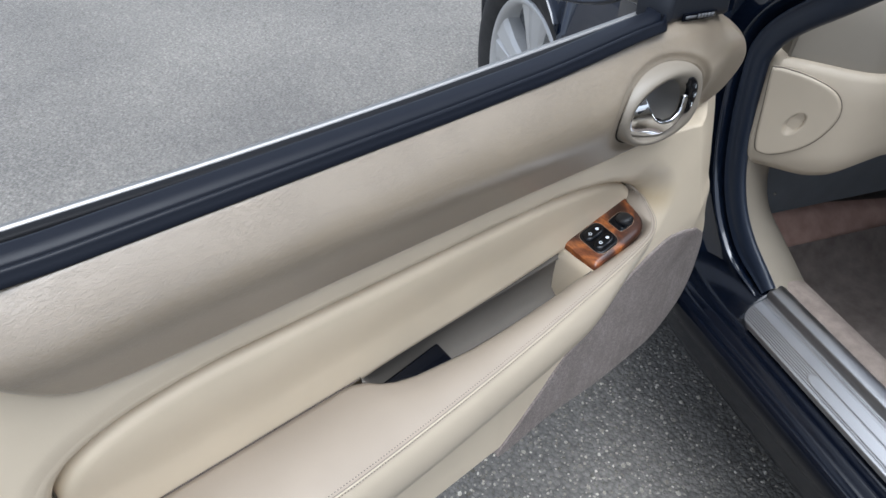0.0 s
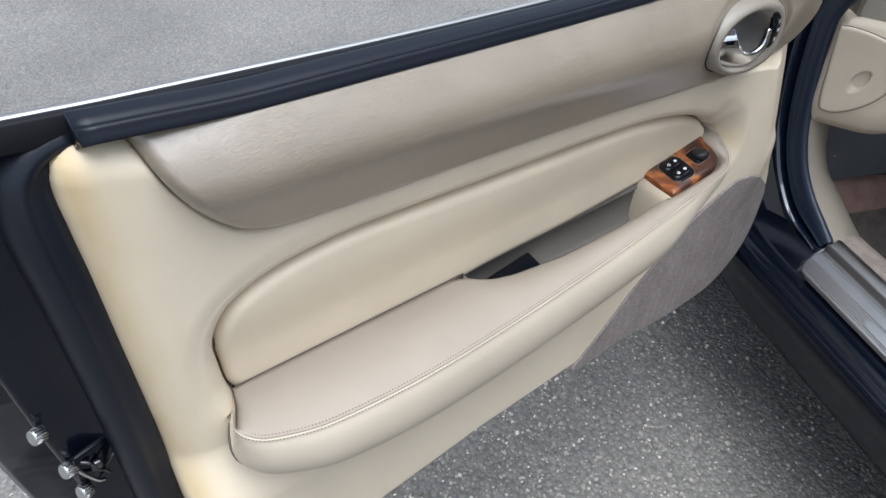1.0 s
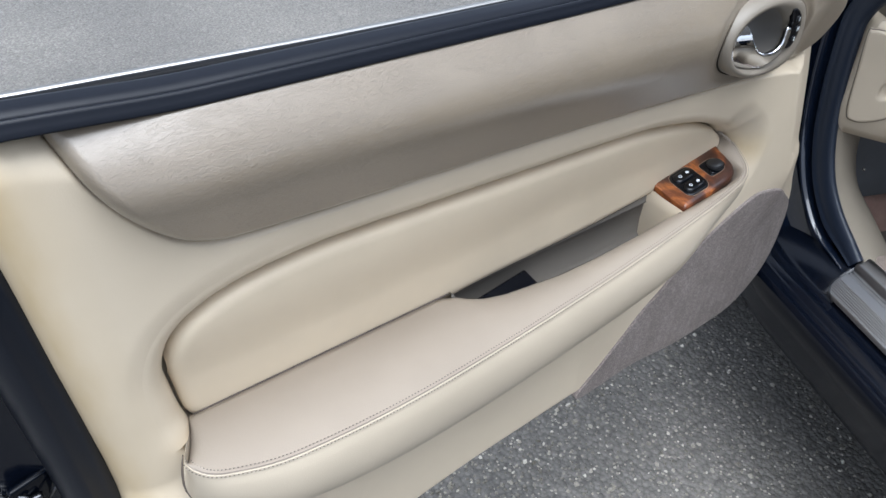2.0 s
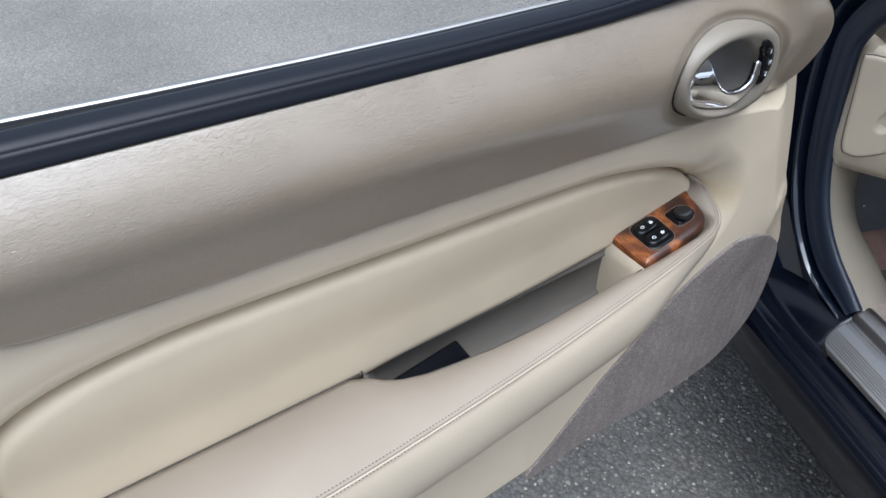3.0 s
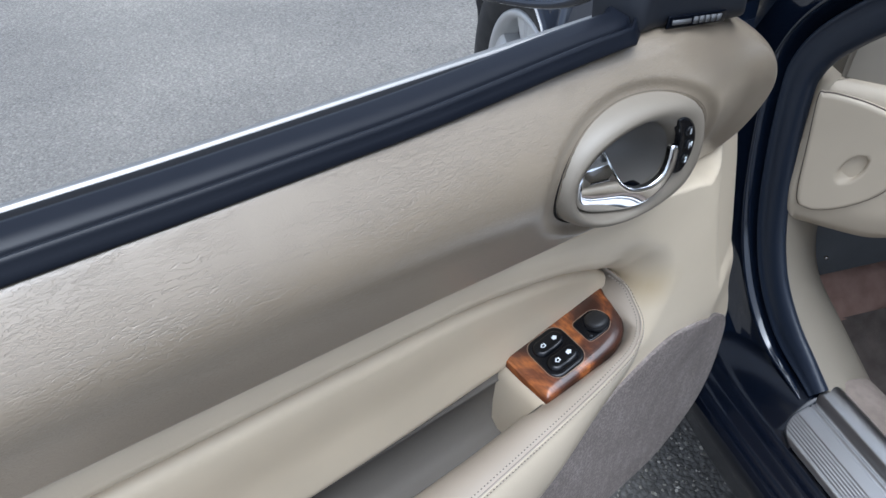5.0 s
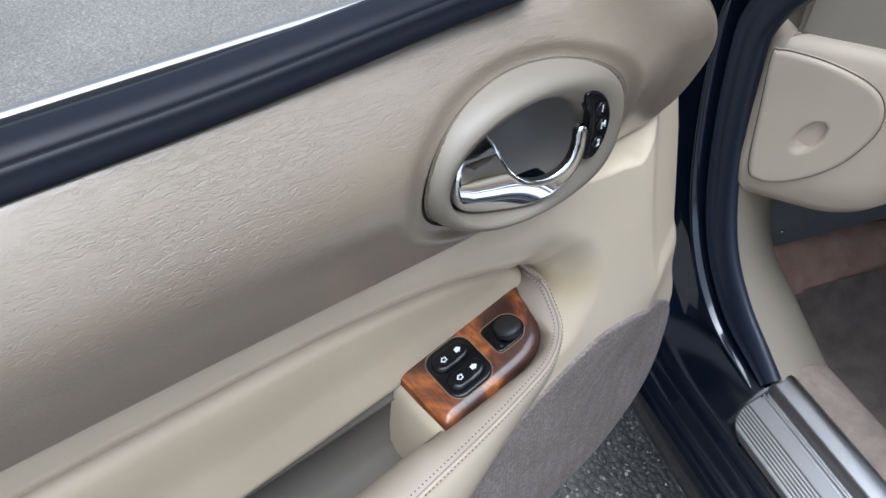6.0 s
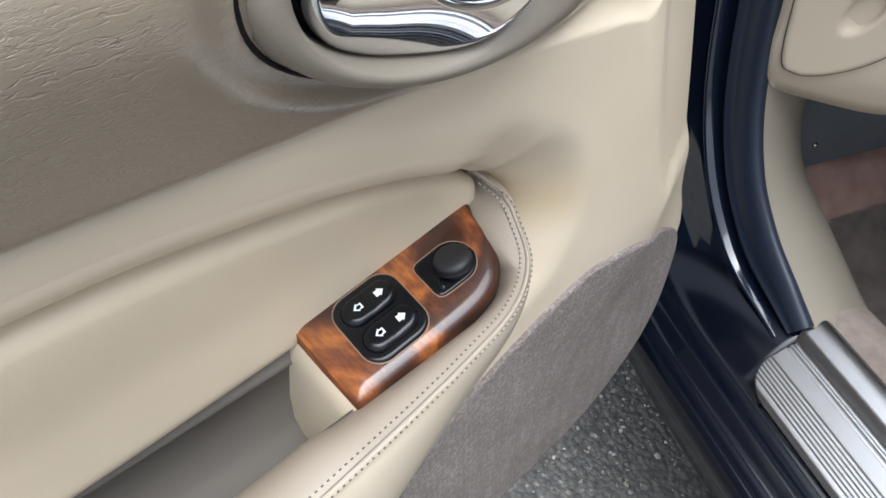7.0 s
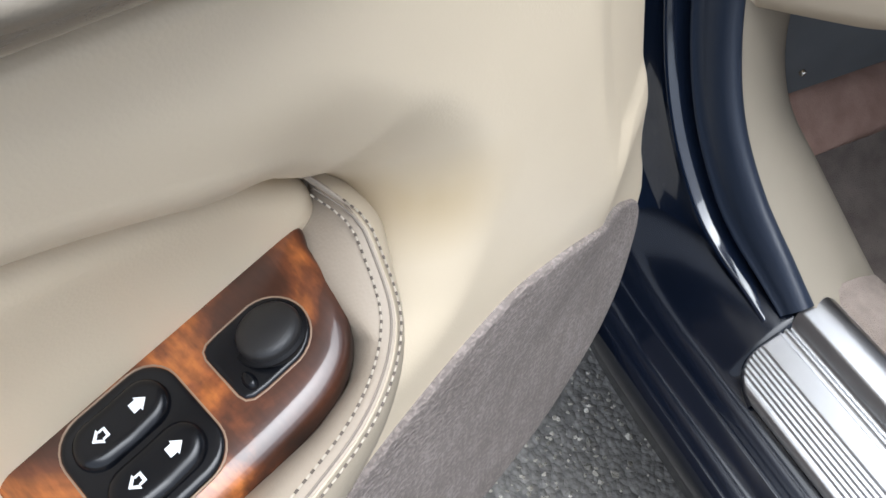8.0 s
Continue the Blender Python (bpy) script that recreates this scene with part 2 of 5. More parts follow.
def inset(poly, d):
    """A closed line moved inwards by d."""
    q = np.roll(poly, -1, 0) - np.roll(poly, 1, 0)
    q /= np.linalg.norm(q, axis=1)[:, None] + 1e-12
    area = np.sum(poly[:, 0] * np.roll(poly[:, 1], -1) - np.roll(poly[:, 0], -1) * poly[:, 1])
    return poly + np.stack([-q[:, 1], q[:, 0]], 1) * (d if area > 0 else -d)


def inside_distance(a, b, poly):
    """Distance of points (a, b) to a closed line, positive inside."""
    a, b = np.asarray(a, float), np.asarray(b, float)
    best, odd = np.full(a.shape, 1e9), np.zeros(a.shape, bool)
    q = np.roll(poly, -1, 0)
    for (x1, y1), (x2, y2) in zip(poly, q):
        dx, dy = x2 - x1, y2 - y1
        t = np.clip(((a - x1) * dx + (b - y1) * dy) / (dx * dx + dy * dy + 1e-15), 0, 1)
        best = np.minimum(best, (a - x1 - t * dx) ** 2 + (b - y1 - t * dy) ** 2)
        if y1 != y2:
            odd ^= ((y1 > b) != (y2 > b)) & (a < (x2 - x1) * (b - y1) / (y2 - y1) + x1)
    return np.where(odd, 1, -1) * np.sqrt(best)


def grid_mesh(pts, wrap=False):
    """A bmesh of quads over an array of points, rows x columns x 3."""
    n, m, _ = pts.shape
    bm = bmesh.new()
    vs = [[bm.verts.new(p) for p in row] for row in pts]
    for i in range(n - 1):
        for j in range(m if wrap else m - 1):
            quad = [vs[i][j], vs[i + 1][j], vs[i + 1][(j + 1) % m], vs[i][(j + 1) % m]]
            bm.faces.new(quad)
    return bm


def part(name, bm, material, parent=None, label="", flat=False, flip=None):
    """Links a bmesh as one mesh object under a thing or a part."""
    bmesh.ops.remove_doubles(bm, verts=bm.verts, dist=1e-6)
    bmesh.ops.recalc_face_normals(bm, faces=bm.faces)
    for f in bm.faces:
        f.smooth = not flat
    me = bpy.data.meshes.new(name)
    bm.to_mesh(me)
    bm.free()
    me.materials.append(material)
    ob = new(name, me)
    if parent:
        ob.parent = parent
        at = BASE.get(parent.name, Vector((0, 0, 0)))
        ob.matrix_parent_inverse = Matrix.Translation(-at)
    if label:
        tagged(ob, label)
    return ob


BASE = {}


def thing(name, at, label, category, kind="", group=""):
    ob = new(name)
    ob.location = at
    ob.empty_display_size = 0.05
    BASE[ob.name] = Vector(at)
    return tagged(ob, label, category, group, kind)


def pad(poly, place, height, radius, na=60, nb=28, power=2.0, skirt=0.0):
    """A cushion over a closed line in (a, b): place(a, b, h) lays it out; its edge is rounded over radius."""
    lo, hi = poly[:, 0].min(), poly[:, 0].max()
    tt = 0.5 - 0.5 * np.cos(np.linspace(0, np.pi, na))
    xs = lo + (hi - lo) * (0.0008 + 0.9984 * tt)
    q = np.roll(poly, -1, 0)
    A, B = np.zeros((na, nb)), np.zeros((na, nb))
    ss = 0.5 - 0.5 * np.cos(np.linspace(0, np.pi, nb))
    ss = 0.5 * ss + 0.5 * np.linspace(0, 1, nb)
    for i, x in enumerate(xs):
        zs = []
        for (x1, y1), (x2, y2) in zip(poly, q):
            if (x1 > x) != (x2 > x):
                zs.append(y1 + (y2 - y1) * (x - x1) / (x2 - x1))
        A[i], B[i] = x, min(zs) + (max(zs) - min(zs)) * ss
    d = np.clip(inside_distance(A, B, poly) / radius, 0, 1)
    d[:, 0] = d[:, -1] = 0
    h = height * (1 - (1 - d) ** power) ** (1 / power)
    P = np.array(place(A, B, h))
    P = np.moveaxis(P, 0, -1)
    bm = grid_mesh(P)
    if skirt:
        edge = [e for e in bm.edges if e.is_boundary]
        low = np.moveaxis(np.array(place(A, B, h * 0 - skirt)), 0, -1).reshape(-1, 3)
        bm.verts.index_update()
        made = {}
        for e in edge:
            for v in e.verts:
                if v not in made:
                    made[v] = bm.verts.new(low[v.index])
        for e in edge:
            a, b = e.verts
            bm.faces.new([a, b, made[b], made[a]])
    return bm


def tube(line, radius, sides=10, closed=False):
    """A round rod along a line; radius may be one value a point."""
    p = np.array(line, float)
    r = np.broadcast_to(np.asarray(radius, float), (len(p),))
    t = np.gradient(p, axis=0)
    t /= np.linalg.norm(t, axis=1)[:, None] + 1e-12
    up = np.array([0, 0, 1.0])
    rows = []
    for i in range(len(p)):
        s = np.cross(t[i], up)
        if np.linalg.norm(s) < 1e-3:
            s = np.cross(t[i], [1.0, 0, 0])
        s /= np.linalg.norm(s)
        o = np.cross(s, t[i])
        ang = np.linspace(0, 2 * np.pi, sides, endpoint=False)
        rows.append(p[i] + r[i] * (np.cos(ang)[:, None] * s + np.sin(ang)[:, None] * o))
    bm = grid_mesh(np.array(rows), wrap=True)
    if not closed:
        bm.verts.ensure_lookup_table()
        n = len(rows)
        bm.faces.new([bm.verts[j] for j in range(sides)])
        bm.faces.new([bm.verts[(n - 1) * sides + j] for j in range(sides)])
    return bm


def sweep(stations):
    """A skin over profiles of equal length, one after another."""
    return grid_mesh(np.array(stations, float))


def block(cx, cy, cz, sx, sy, sz, bevel=0.0, seg=3):
    bm = bmesh.new()
    bmesh.ops.create_cube(bm, size=1.0, matrix=Matrix.Translation((cx, cy, cz)) @ Matrix.Diagonal((sx, sy, sz, 1)))
    if bevel:
        bmesh.ops.bevel(bm, geom=list(bm.edges), offset=bevel, segments=seg, affect="EDGES", profile=0.5)
    return bm


def turned(bm, m):
    bmesh.ops.transform(bm, matrix=m, verts=bm.verts)
    return bm


def joined(*bms):
    out = bms[0]
    for b in bms[1:]:
        me = bpy.data.meshes.new("tmp")
        b.to_mesh(me)
        b.free()
        out.from_mesh(me)
        bpy.data.meshes.remove(me)
    return out


def disc(radius, depth, m, seg=24, bevel=0.0):
    bm = bmesh.new()
    bmesh.ops.create_cone(bm, cap_ends=True, segments=seg, radius1=radius, radius2=radius, depth=depth)
    if bevel:
        rim = [e for e in bm.edges if all(abs(abs(v.co.z) - depth / 2) < 1e-6 for v in e.verts)]
        bmesh.ops.bevel(bm, geom=rim, offset=bevel, segments=3, affect="EDGES", profile=0.5)
    return turned(bm, m)


def letters(text, size, m):
    cu = bpy.data.curves.new("txt", "FONT")
    cu.body, cu.size, cu.extrude, cu.align_x, cu.align_y = text, size, size * 0.03, "CENTER", "CENTER"
    tmp = bpy.data.objects.new("txt", cu)
    me = bpy.data.meshes.new_from_object(tmp)
    bpy.data.objects.remove(tmp)
    bm = bmesh.new()
    bm.from_mesh(me)
    bpy.data.meshes.remove(me)
    return turned(bm, m)


# ---------------------------------------------------------------- ground
def build_ground():
    bm = bmesh.new()
    bmesh.ops.create_grid(bm, x_segments=40, y_segments=40, size=1.0)
    for v in bm.verts:
        for i in (0, 1):
            s = v.co[i]
            v.co[i] = math.copysign(abs(s) ** 3 * 400, s)
        r = math.hypot(v.co.x, v.co.y)
        v.co.z = 0.006 * math.sin(v.co.x * 1.3) * math.cos(v.co.y * 1.1) * min(1.0, r / 3) - (0.004 if r < 3 else 0)
    ob = part("ground", bm, M_ASPHALT)
    tagged(ob, "weathered grey asphalt car park surface", "asphalt", kind="structure")
    # rounded chips packed side by side in the binder, sparser away from the car
    rng = np.random.default_rng(5)
    step = 0.0082
    gx, gy = np.meshgrid(np.arange(-0.25, 2.25, step), np.arange(-0.75, 1.35, step))
    x, y = gx.ravel(), gy.ravel()
    x = x + rng.uniform(-0.45, 0.45, x.size) * step
    y = y + rng.uniform(-0.45, 0.45, y.size) * step
    border = np.minimum(np.minimum(x + 0.25, 2.25 - x), np.minimum(y + 0.75, 1.35 - y))
    kept = rng.random(x.size) < 0.62 * np.clip(border / 0.45, 0.0, 1.0)
    x, y = x[kept], y[kept]
    n = x.size
    s = rng.uniform(0.0026, 0.0048, n) * (1 + 0.5 * (rng.random(n) > 0.93))
    five = np.arange(5) * 2 * np.pi / 5
    dome = np.array([(math.cos(v), math.sin(v), -0.2) for v in five] + [(0.70 * math.cos(v + 0.3), 0.70 * math.sin(v + 0.3), 0.55) for v in five] + [(0.1, 0.05, 0.78)])
    tri = np.array([(k, (k + 1) % 5, 5 + k) for k in range(5)] + [((k + 1) % 5, 5 + (k + 1) % 5, 5 + k) for k in range(5)] + [(5 + k, 5 + (k + 1) % 5, 10) for k in range(5)])
    ang = rng.uniform(0, 6.28, n)
    c, sn = np.cos(ang), np.sin(ang)
    jit = rng.uniform(0.70, 1.25, (n, 11, 3))
    o = dome[None] * jit
    o[:, :, 1] *= rng.uniform(0.6, 1.0, n)[:, None]
    o[:, :, 2] += o[:, :, 0] * rng.normal(0, 0.28, n)[:, None]
    P = np.empty((n, 11, 3))
    P[:, :, 0] = x[:, None] + s[:, None] * (o[:, :, 0] * c[:, None] - o[:, :, 1] * sn[:, None])
    P[:, :, 1] = y[:, None] + s[:, None] * (o[:, :, 0] * sn[:, None] + o[:, :, 1] * c[:, None])
    P[:, :, 2] = -0.0050 + s[:, None] * o[:, :, 2] * 1.25 + rng.uniform(-0.0015, 0.0012, n)[:, None]
    F = (tri[None] + 11 * np.arange(n)[:, None, None]).reshape(-1, 3)
    me = bpy.data.meshes.new("stone_chips")
    me.from_pydata(P.reshape(-1, 3).tolist(), [], F.tolist())
    me.materials.append(M_STONE)
    st = new("stone_chips", me)
    tagged(st, "small grey stone chips bedded in the asphalt", "gravel", kind="stuff")


build_ground()

# ---------------------------------------------------------------- the open door
door = thing("open_door", (0.4, 0.06, 0.35), "open car door with cream leather trim and walnut switch plaque", "door")

ROLL_EDGE = curve([(0.001, 0.934), (0.004, 0.937), (0.03, 0.936), (0.12, 0.933), (0.25, 0.928), (0.385, 0.924), (0.50, 0.921), (0.62, 0.918), (0.70, 0.914), (0.76, 0.908), (0.83, 0.893), (0.872, 0.868), (0.893, 0.835), (0.899, 0.80), (0.885, 0.768), (0.845, 0.753), (0.80, 0.763),
                   (0.71, 0.776), (0.60, 0.785), (0.50, 0.793), (0.415, 0.798), (0.335, 0.8025), (0.27, 0.8055), (0.20, 0.8085), (0.15, 0.811), (0.098, 0.8155), (0.070, 0.825), (0.053, 0.838), (0.035, 0.860), (0.019, 0.887), (0.009, 0.910)], 8, True)
INSERT_EDGE = curve([(0.042, 0.637), (0.037, 0.671), (0.035, 0.707), (0.046, 0.735), (0.069, 0.752), (0.108, 0.763), (0.165, 0.7675), (0.22, 0.766), (0.294, 0.762), (0.37, 0.758), (0.45, 0.754), (0.52, 0.7495), (0.58, 0.744), (0.66, 0.727),
                     (0.715, 0.704), (0.740, 0.686), (0.751, 0.673), (0.745, 0.656), (0.70, 0.640), (0.62, 0.632), (0.50, 0.627), (0.36, 0.627), (0.28, 0.622), (0.12, 0.615), (0.06, 0.620)], 8, True)
SEAT_EDGE = curve([(0.042, 0.637), (0.037, 0.671), (0.035, 0.707), (0.046, 0.735), (0.069, 0.752), (0.108, 0.763), (0.165, 0.7675), (0.22, 0.766), (0.294, 0.762), (0.37, 0.758), (0.45, 0.754), (0.52, 0.7495), (0.58, 0.744), (0.66, 0.727),
                   (0.715, 0.704), (0.736, 0.686), (0.749, 0.677), (0.757, 0.664), (0.754, 0.646), (0.737, 0.622), (0.70, 0.604), (0.62, 0.580), (0.50, 0.566), (0.36, 0.564), (0.20, 0.570), (0.09, 0.600), (0.055, 0.618)], 8, True)


def trim_y(x, z):
    """Depth of the door trim's main surface."""
    d = x - 0.822 - 0.42 * np.clip(0.76 - z, 0, 0.17)
    upper = 0.010 + 0.22 * (d + np.sqrt(d * d + 0.004 ** 2))
    lower = -0.025 + 0.122 * np.clip(x - 0.469, 0, 1)
    w = smooth((0.60 - z) / (0.07 + 0.07 * smooth((x - 0.42) / 0.2)))
    return upper * (1 - w) + lower * w


def valley(x, z, di):
    """Dip of the lining towards the insert, deepest round the armrest's front end; di is the distance into the seat."""
    tip = smooth((x - 0.700) / 0.055)
    near = smooth((z - 0.625) / 0.04) * np.clip((di + 0.038) / 0.038, 0, 1) ** 1.5
    front = smooth((z - 0.575) / 0.04) * np.clip((di + 0.048) / 0.048, 0, 1) ** 1.7
    return 0.011 * (1 - tip) * near + 0.031 * tip * front


REAR_Z = [0.36, 0.40, 0.538, 0.63, 0.744, 0.829, 0.880, 0.900, 0.912, 0.921, 0.928, 0.932, 0.935]
REAR_X = [-0.014, -0.016, -0.025, -0.029, -0.038, -0.043, -0.046, -0.0455, -0.043, -0.038, -0.031, -0.024, -0.015]
FRONT_Z = [0.33, 0.37, 0.41, 0.44, 0.462, 0.478, 0.495, 0.512, 0.532, 0.555, 0.585, 0.64, 0.70, 0.74, 0.80, 0.84, 0.87, 0.935]
FRONT_X = [0.90, 0.955, 0.968, 0.972, 0.982, 0.996, 1.001, 0.999, 0.992, 0.987, 0.986, 0.985, 0.981, 0.971, 0.936, 0.89, 0.86, 0.80]
BOT_X = [-0.05, 0.16, 0.31, 0.47, 0.60, 0.70, 0.80, 0.88, 0.95, 1.0]
BOT_Z = [0.375, 0.405, 0.424, 0.433, 0.412, 0.378, 0.356, 0.347, 0.375, 0.40]


SEAM = evenly(curve([(0.046, 0.042, 0.632), (0.040, 0.024, 0.640), (0.034, 0.006, 0.647), (0.026, -0.010, 0.651), (0.021, -0.021, 0.652), (0.024, -0.033, 0.652), (0.034, -0.045, 0.652), (0.050, -0.053, 0.652), (0.073, -0.061, 0.652), (0.100, -0.066, 0.652), (0.156, -0.070, 0.652), (0.217, -0.0705, 0.652), (0.293, -0.067, 0.652), (0.385, -0.0605, 0.652), (0.490, -0.051, 0.652),
                     (0.62, -0.038, 0.656), (0.680, -0.031, 0.660), (0.712, -0.024, 0.662), (0.735, -0.009, 0.664), (0.747, 0.012, 0.669), (0.7505, 0.025, 0.674), (0.746, 0.045, 0.680)], 12), 160)
ARM_LOW = evenly(curve([(0.045, 0.042, 0.628), (0.040, 0.030, 0.631), (0.034, 0.017, 0.633), (0.027, 0.005, 0.631), (0.020, -0.007, 0.624), (0.017, -0.017, 0.614), (0.021, -0.025, 0.605), (0.036, -0.031, 0.595), (0.064, -0.034, 0.586), (0.100, -0.035, 0.578), (0.160, -0.036, 0.572), (0.26, -0.035, 0.569), (0.35, -0.033, 0.569), (0.438, -0.030, 0.570), (0.52, -0.027, 0.572), (0.591, -0.023, 0.576),
                        (0.695, -0.010, 0.596), (0.741, 0.004, 0.621), (0.760, 0.022, 0.648), (0.762, 0.032, 0.665), (0.752, 0.049, 0.680)], 12), 160)


def build_trim():
    nu, nv = 400, 240
    U, V = np.meshgrid(np.linspace(0, 1, nu), np.linspace(0, 1, nv), indexing="ij")
    X0 = -0.03 + 1.02 * U
    zb = np.interp(X0, BOT_X, BOT_Z)
    zt = np.interp(X0, [-0.05, 0.005, 0.03, 0.40, 0.76, 0.97], [0.922, 0.925, 0.918, 0.900, 0.885, 0.86])
    Z = zb + (zt - zb) * V
    xr, xf = np.interp(Z, REAR_Z, REAR_X), np.interp(Z, FRONT_Z, FRONT_X)
    X = xr + (xf - xr) * U
    Y = trim_y(X, Z)
    # rounded rim at the rear, the top and the front
    er = np.clip((X - xr) / 0.045, 0, 1)
    Y = Y + 0.030 * (1 - np.sqrt(1 - (1 - er) ** 2))
    ef = np.clip((xf - X) / 0.022, 0, 1)
    Y = Y + 0.020 * (1 - np.sqrt(1 - (1 - ef) ** 2))
    et = np.clip((zt - Z) / 0.022, 0, 1)
    Y = Y + 0.022 * (1 - np.sqrt(1 - (1 - et) ** 2))
    eb = np.clip((Z - zb) / 0.012, 0, 1)
    Y = Y + 0.012 * (1 - np.sqrt(1 - (1 - eb) ** 2))
    # flat flange towards the front edge, with a soft crease along it
    crease = np.interp(Z, [0.56, 0.585, 0.605, 0.63, 0.66, 0.70, 0.74, 0.80], [0.99, 0.915, 0.888, 0.874, 0.866, 0.861, 0.860, 0.858])
    Y = Y + 0.20 * np.clip(X - crease, 0, 0.03) * smooth((Z - 0.575) / 0.03)
    # seats for the padded roll and the insert
    dr = inside_distance(X, Z, ROLL_EDGE)
    Y = Y + 0.030 * smooth((dr + 0.002) / 0.008)
    di = inside_distance(X, Z, SEAT_EDGE)
    Y = Y + valley(X, Z, di)
    Y = Y + 0.007 * smooth((di + 0.018) / 0.007) + 0.040 * smooth((di + 0.010) / 0.008)
    # the armrest sinks into a narrow joint
    near = np.full(X.shape, 1.0)
    for px, py, pz in ARM_LOW[::2]:
        near = np.minimum(near, (X - px) ** 2 + (Z - pz) ** 2)
    Y = Y + 0.014 * np.exp(-near / 0.008 ** 2) * smooth((0.62 - X) / 0.15) * smooth((X - 0.022) / 0.02)
    Y = np.minimum(Y, 0.058 + 0.03 * smooth((X - 0.85) / 0.08))
    bm = grid_mesh(np.stack([X, Y, Z], -1))
    # returned edges give the panel its thickness
    rim = [e for e in bm.edges if e.is_boundary]
    ret = bmesh.ops.extrude_edge_only(bm, edges=rim)
    for v in [g for g in ret["geom"] if isinstance(g, bmesh.types.BMVert)]:
        v.co.y = max(v.co.y + 0.004, 0.057)
    return part("trim_panel", bm, M_TRIM, door, "cream moulded vinyl door lining with yellowed rear edge")


trim = build_trim()


LIP = ((0.030, 0.0012), (0.024, 0.0002), (0.0195, -0.0005), (0.0150, -0.0002), (0.0105, 0.0010), (0.0068, 0.0032), (0.0038, 0.0064), (0.0015, 0.0120), (0.0, 0.0230), (0.0006, 0.0420))


def build_insert_lip():
    """The lining's rolled edge round the insert and the armrest's front end."""
    line = evenly(np.vstack([SEAT_EDGE, SEAT_EDGE[:1]]), 620)
    last = int(np.argmax((line[:, 0] > 0.70) & (line[:, 1] < 0.615)))
    line = line[:last]
    t = np.gradient(line, axis=0)
    t /= np.linalg.norm(t, axis=1)[:, None]
    out = np.stack([-t[:, 1], t[:, 0]], 1)
    rows = []
    for d, dy in LIP:
        p = line + out * d
        di = inside_distance(p[:, 0], p[:, 1], SEAT_EDGE)
        rows.append(np.stack([p[:, 0], trim_y(p[:, 0], p[:, 1]) + valley(p[:, 0], p[:, 1], di) + dy + (0.0002 if 0.012 < d < 0.025 else 0.0) * smooth((p[:, 0] - 0.58) / 0.09), p[:, 1]], 1))
    part("insert_lip", sweep(np.swapaxes(np.array(rows), 0, 1)), M_TRIM, trim)


build_insert_lip()


# the roll's section: its lower half leans in, its upper half lies back
ROLL_T = np.linspace(0, 1, 101)
ROLL_DROP = np.cumsum(-0.46 + 1.42 * smooth((ROLL_T - 0.36) / 0.52)) * 0.0012
ROLL_DROP -= ROLL_DROP.min()


def ring_distance(a, b):
    """1 on the outline of the handle's oval surround."""
    z = (b - 0.8405) / 0.94
    return np.hypot((a - 0.686 + 0.26 * z) / 0.0772, z / 0.0484)


def roll_place(a, b, h):
    edge = 1 - h / 0.050
    lo, hi = 0.8180 - 0.075 * a, 0.938 - 0.030 * a
    t = np.clip((b - lo) / (hi - lo), 0, 1)
    y = -0.0200 + np.minimum(np.interp(t, ROLL_T, ROLL_DROP), 0.029) + 0.022 * edge + 0.030 * smooth((a - 0.722) / 0.125) + 0.008 * smooth((0.09 - a) / 0.09)
    r = ring_distance(a, b)
    # dished towards the handle's surround, open behind it
    y = y + 0.0050 * smooth((1.24 - r) / 0.22)
    y = np.where(r < 0.95, y + 0.05 * smooth((0.95 - r) / 0.08), y)
    return a, y, b


def insert_place(a, b, h):
    base = np.interp(a, [0.03, 0.32, 0.60, 0.75], [0.043, 0.044, 0.049, 0.051])
    crown = 0.004 * smooth((b - 0.64) / 0.10) + 0.007 * smooth((b - 0.675) / 0.07)
    return a, base - h - crown * h / 0.011, b


upper_roll = part("upper_roll", pad(ROLL_EDGE, roll_place, 0.050, 0.012, 280, 84, 2.0), M_ROLL, door, "padded taupe leather top roll with creases")
insert = part("insert_panel", pad(inset(INSERT_EDGE, 0.0024), insert_place, 0.011, 0.0150, 200, 110, 2.6), M_INSERT, door, "smooth cream padded insert")

# armrest
IN_X = [0.010, 0.030, 0.30, 0.316, 0.326, 0.340, 0.362, 0.39, 0.43, 0.48, 0.55, 0.622, 0.70, 0.7165, 0.7261, 0.732, 0.7345, 0.7355, 0.755]
IN_Y = [0.040, 0.0318, 0.0316, 0.024, 0.014, 0.005, -0.002, -0.006, -0.011, -0.0125, -0.012, -0.0085, -0.0088, -0.005, 0.0025, 0.0142, 0.030, 0.044, 0.044]


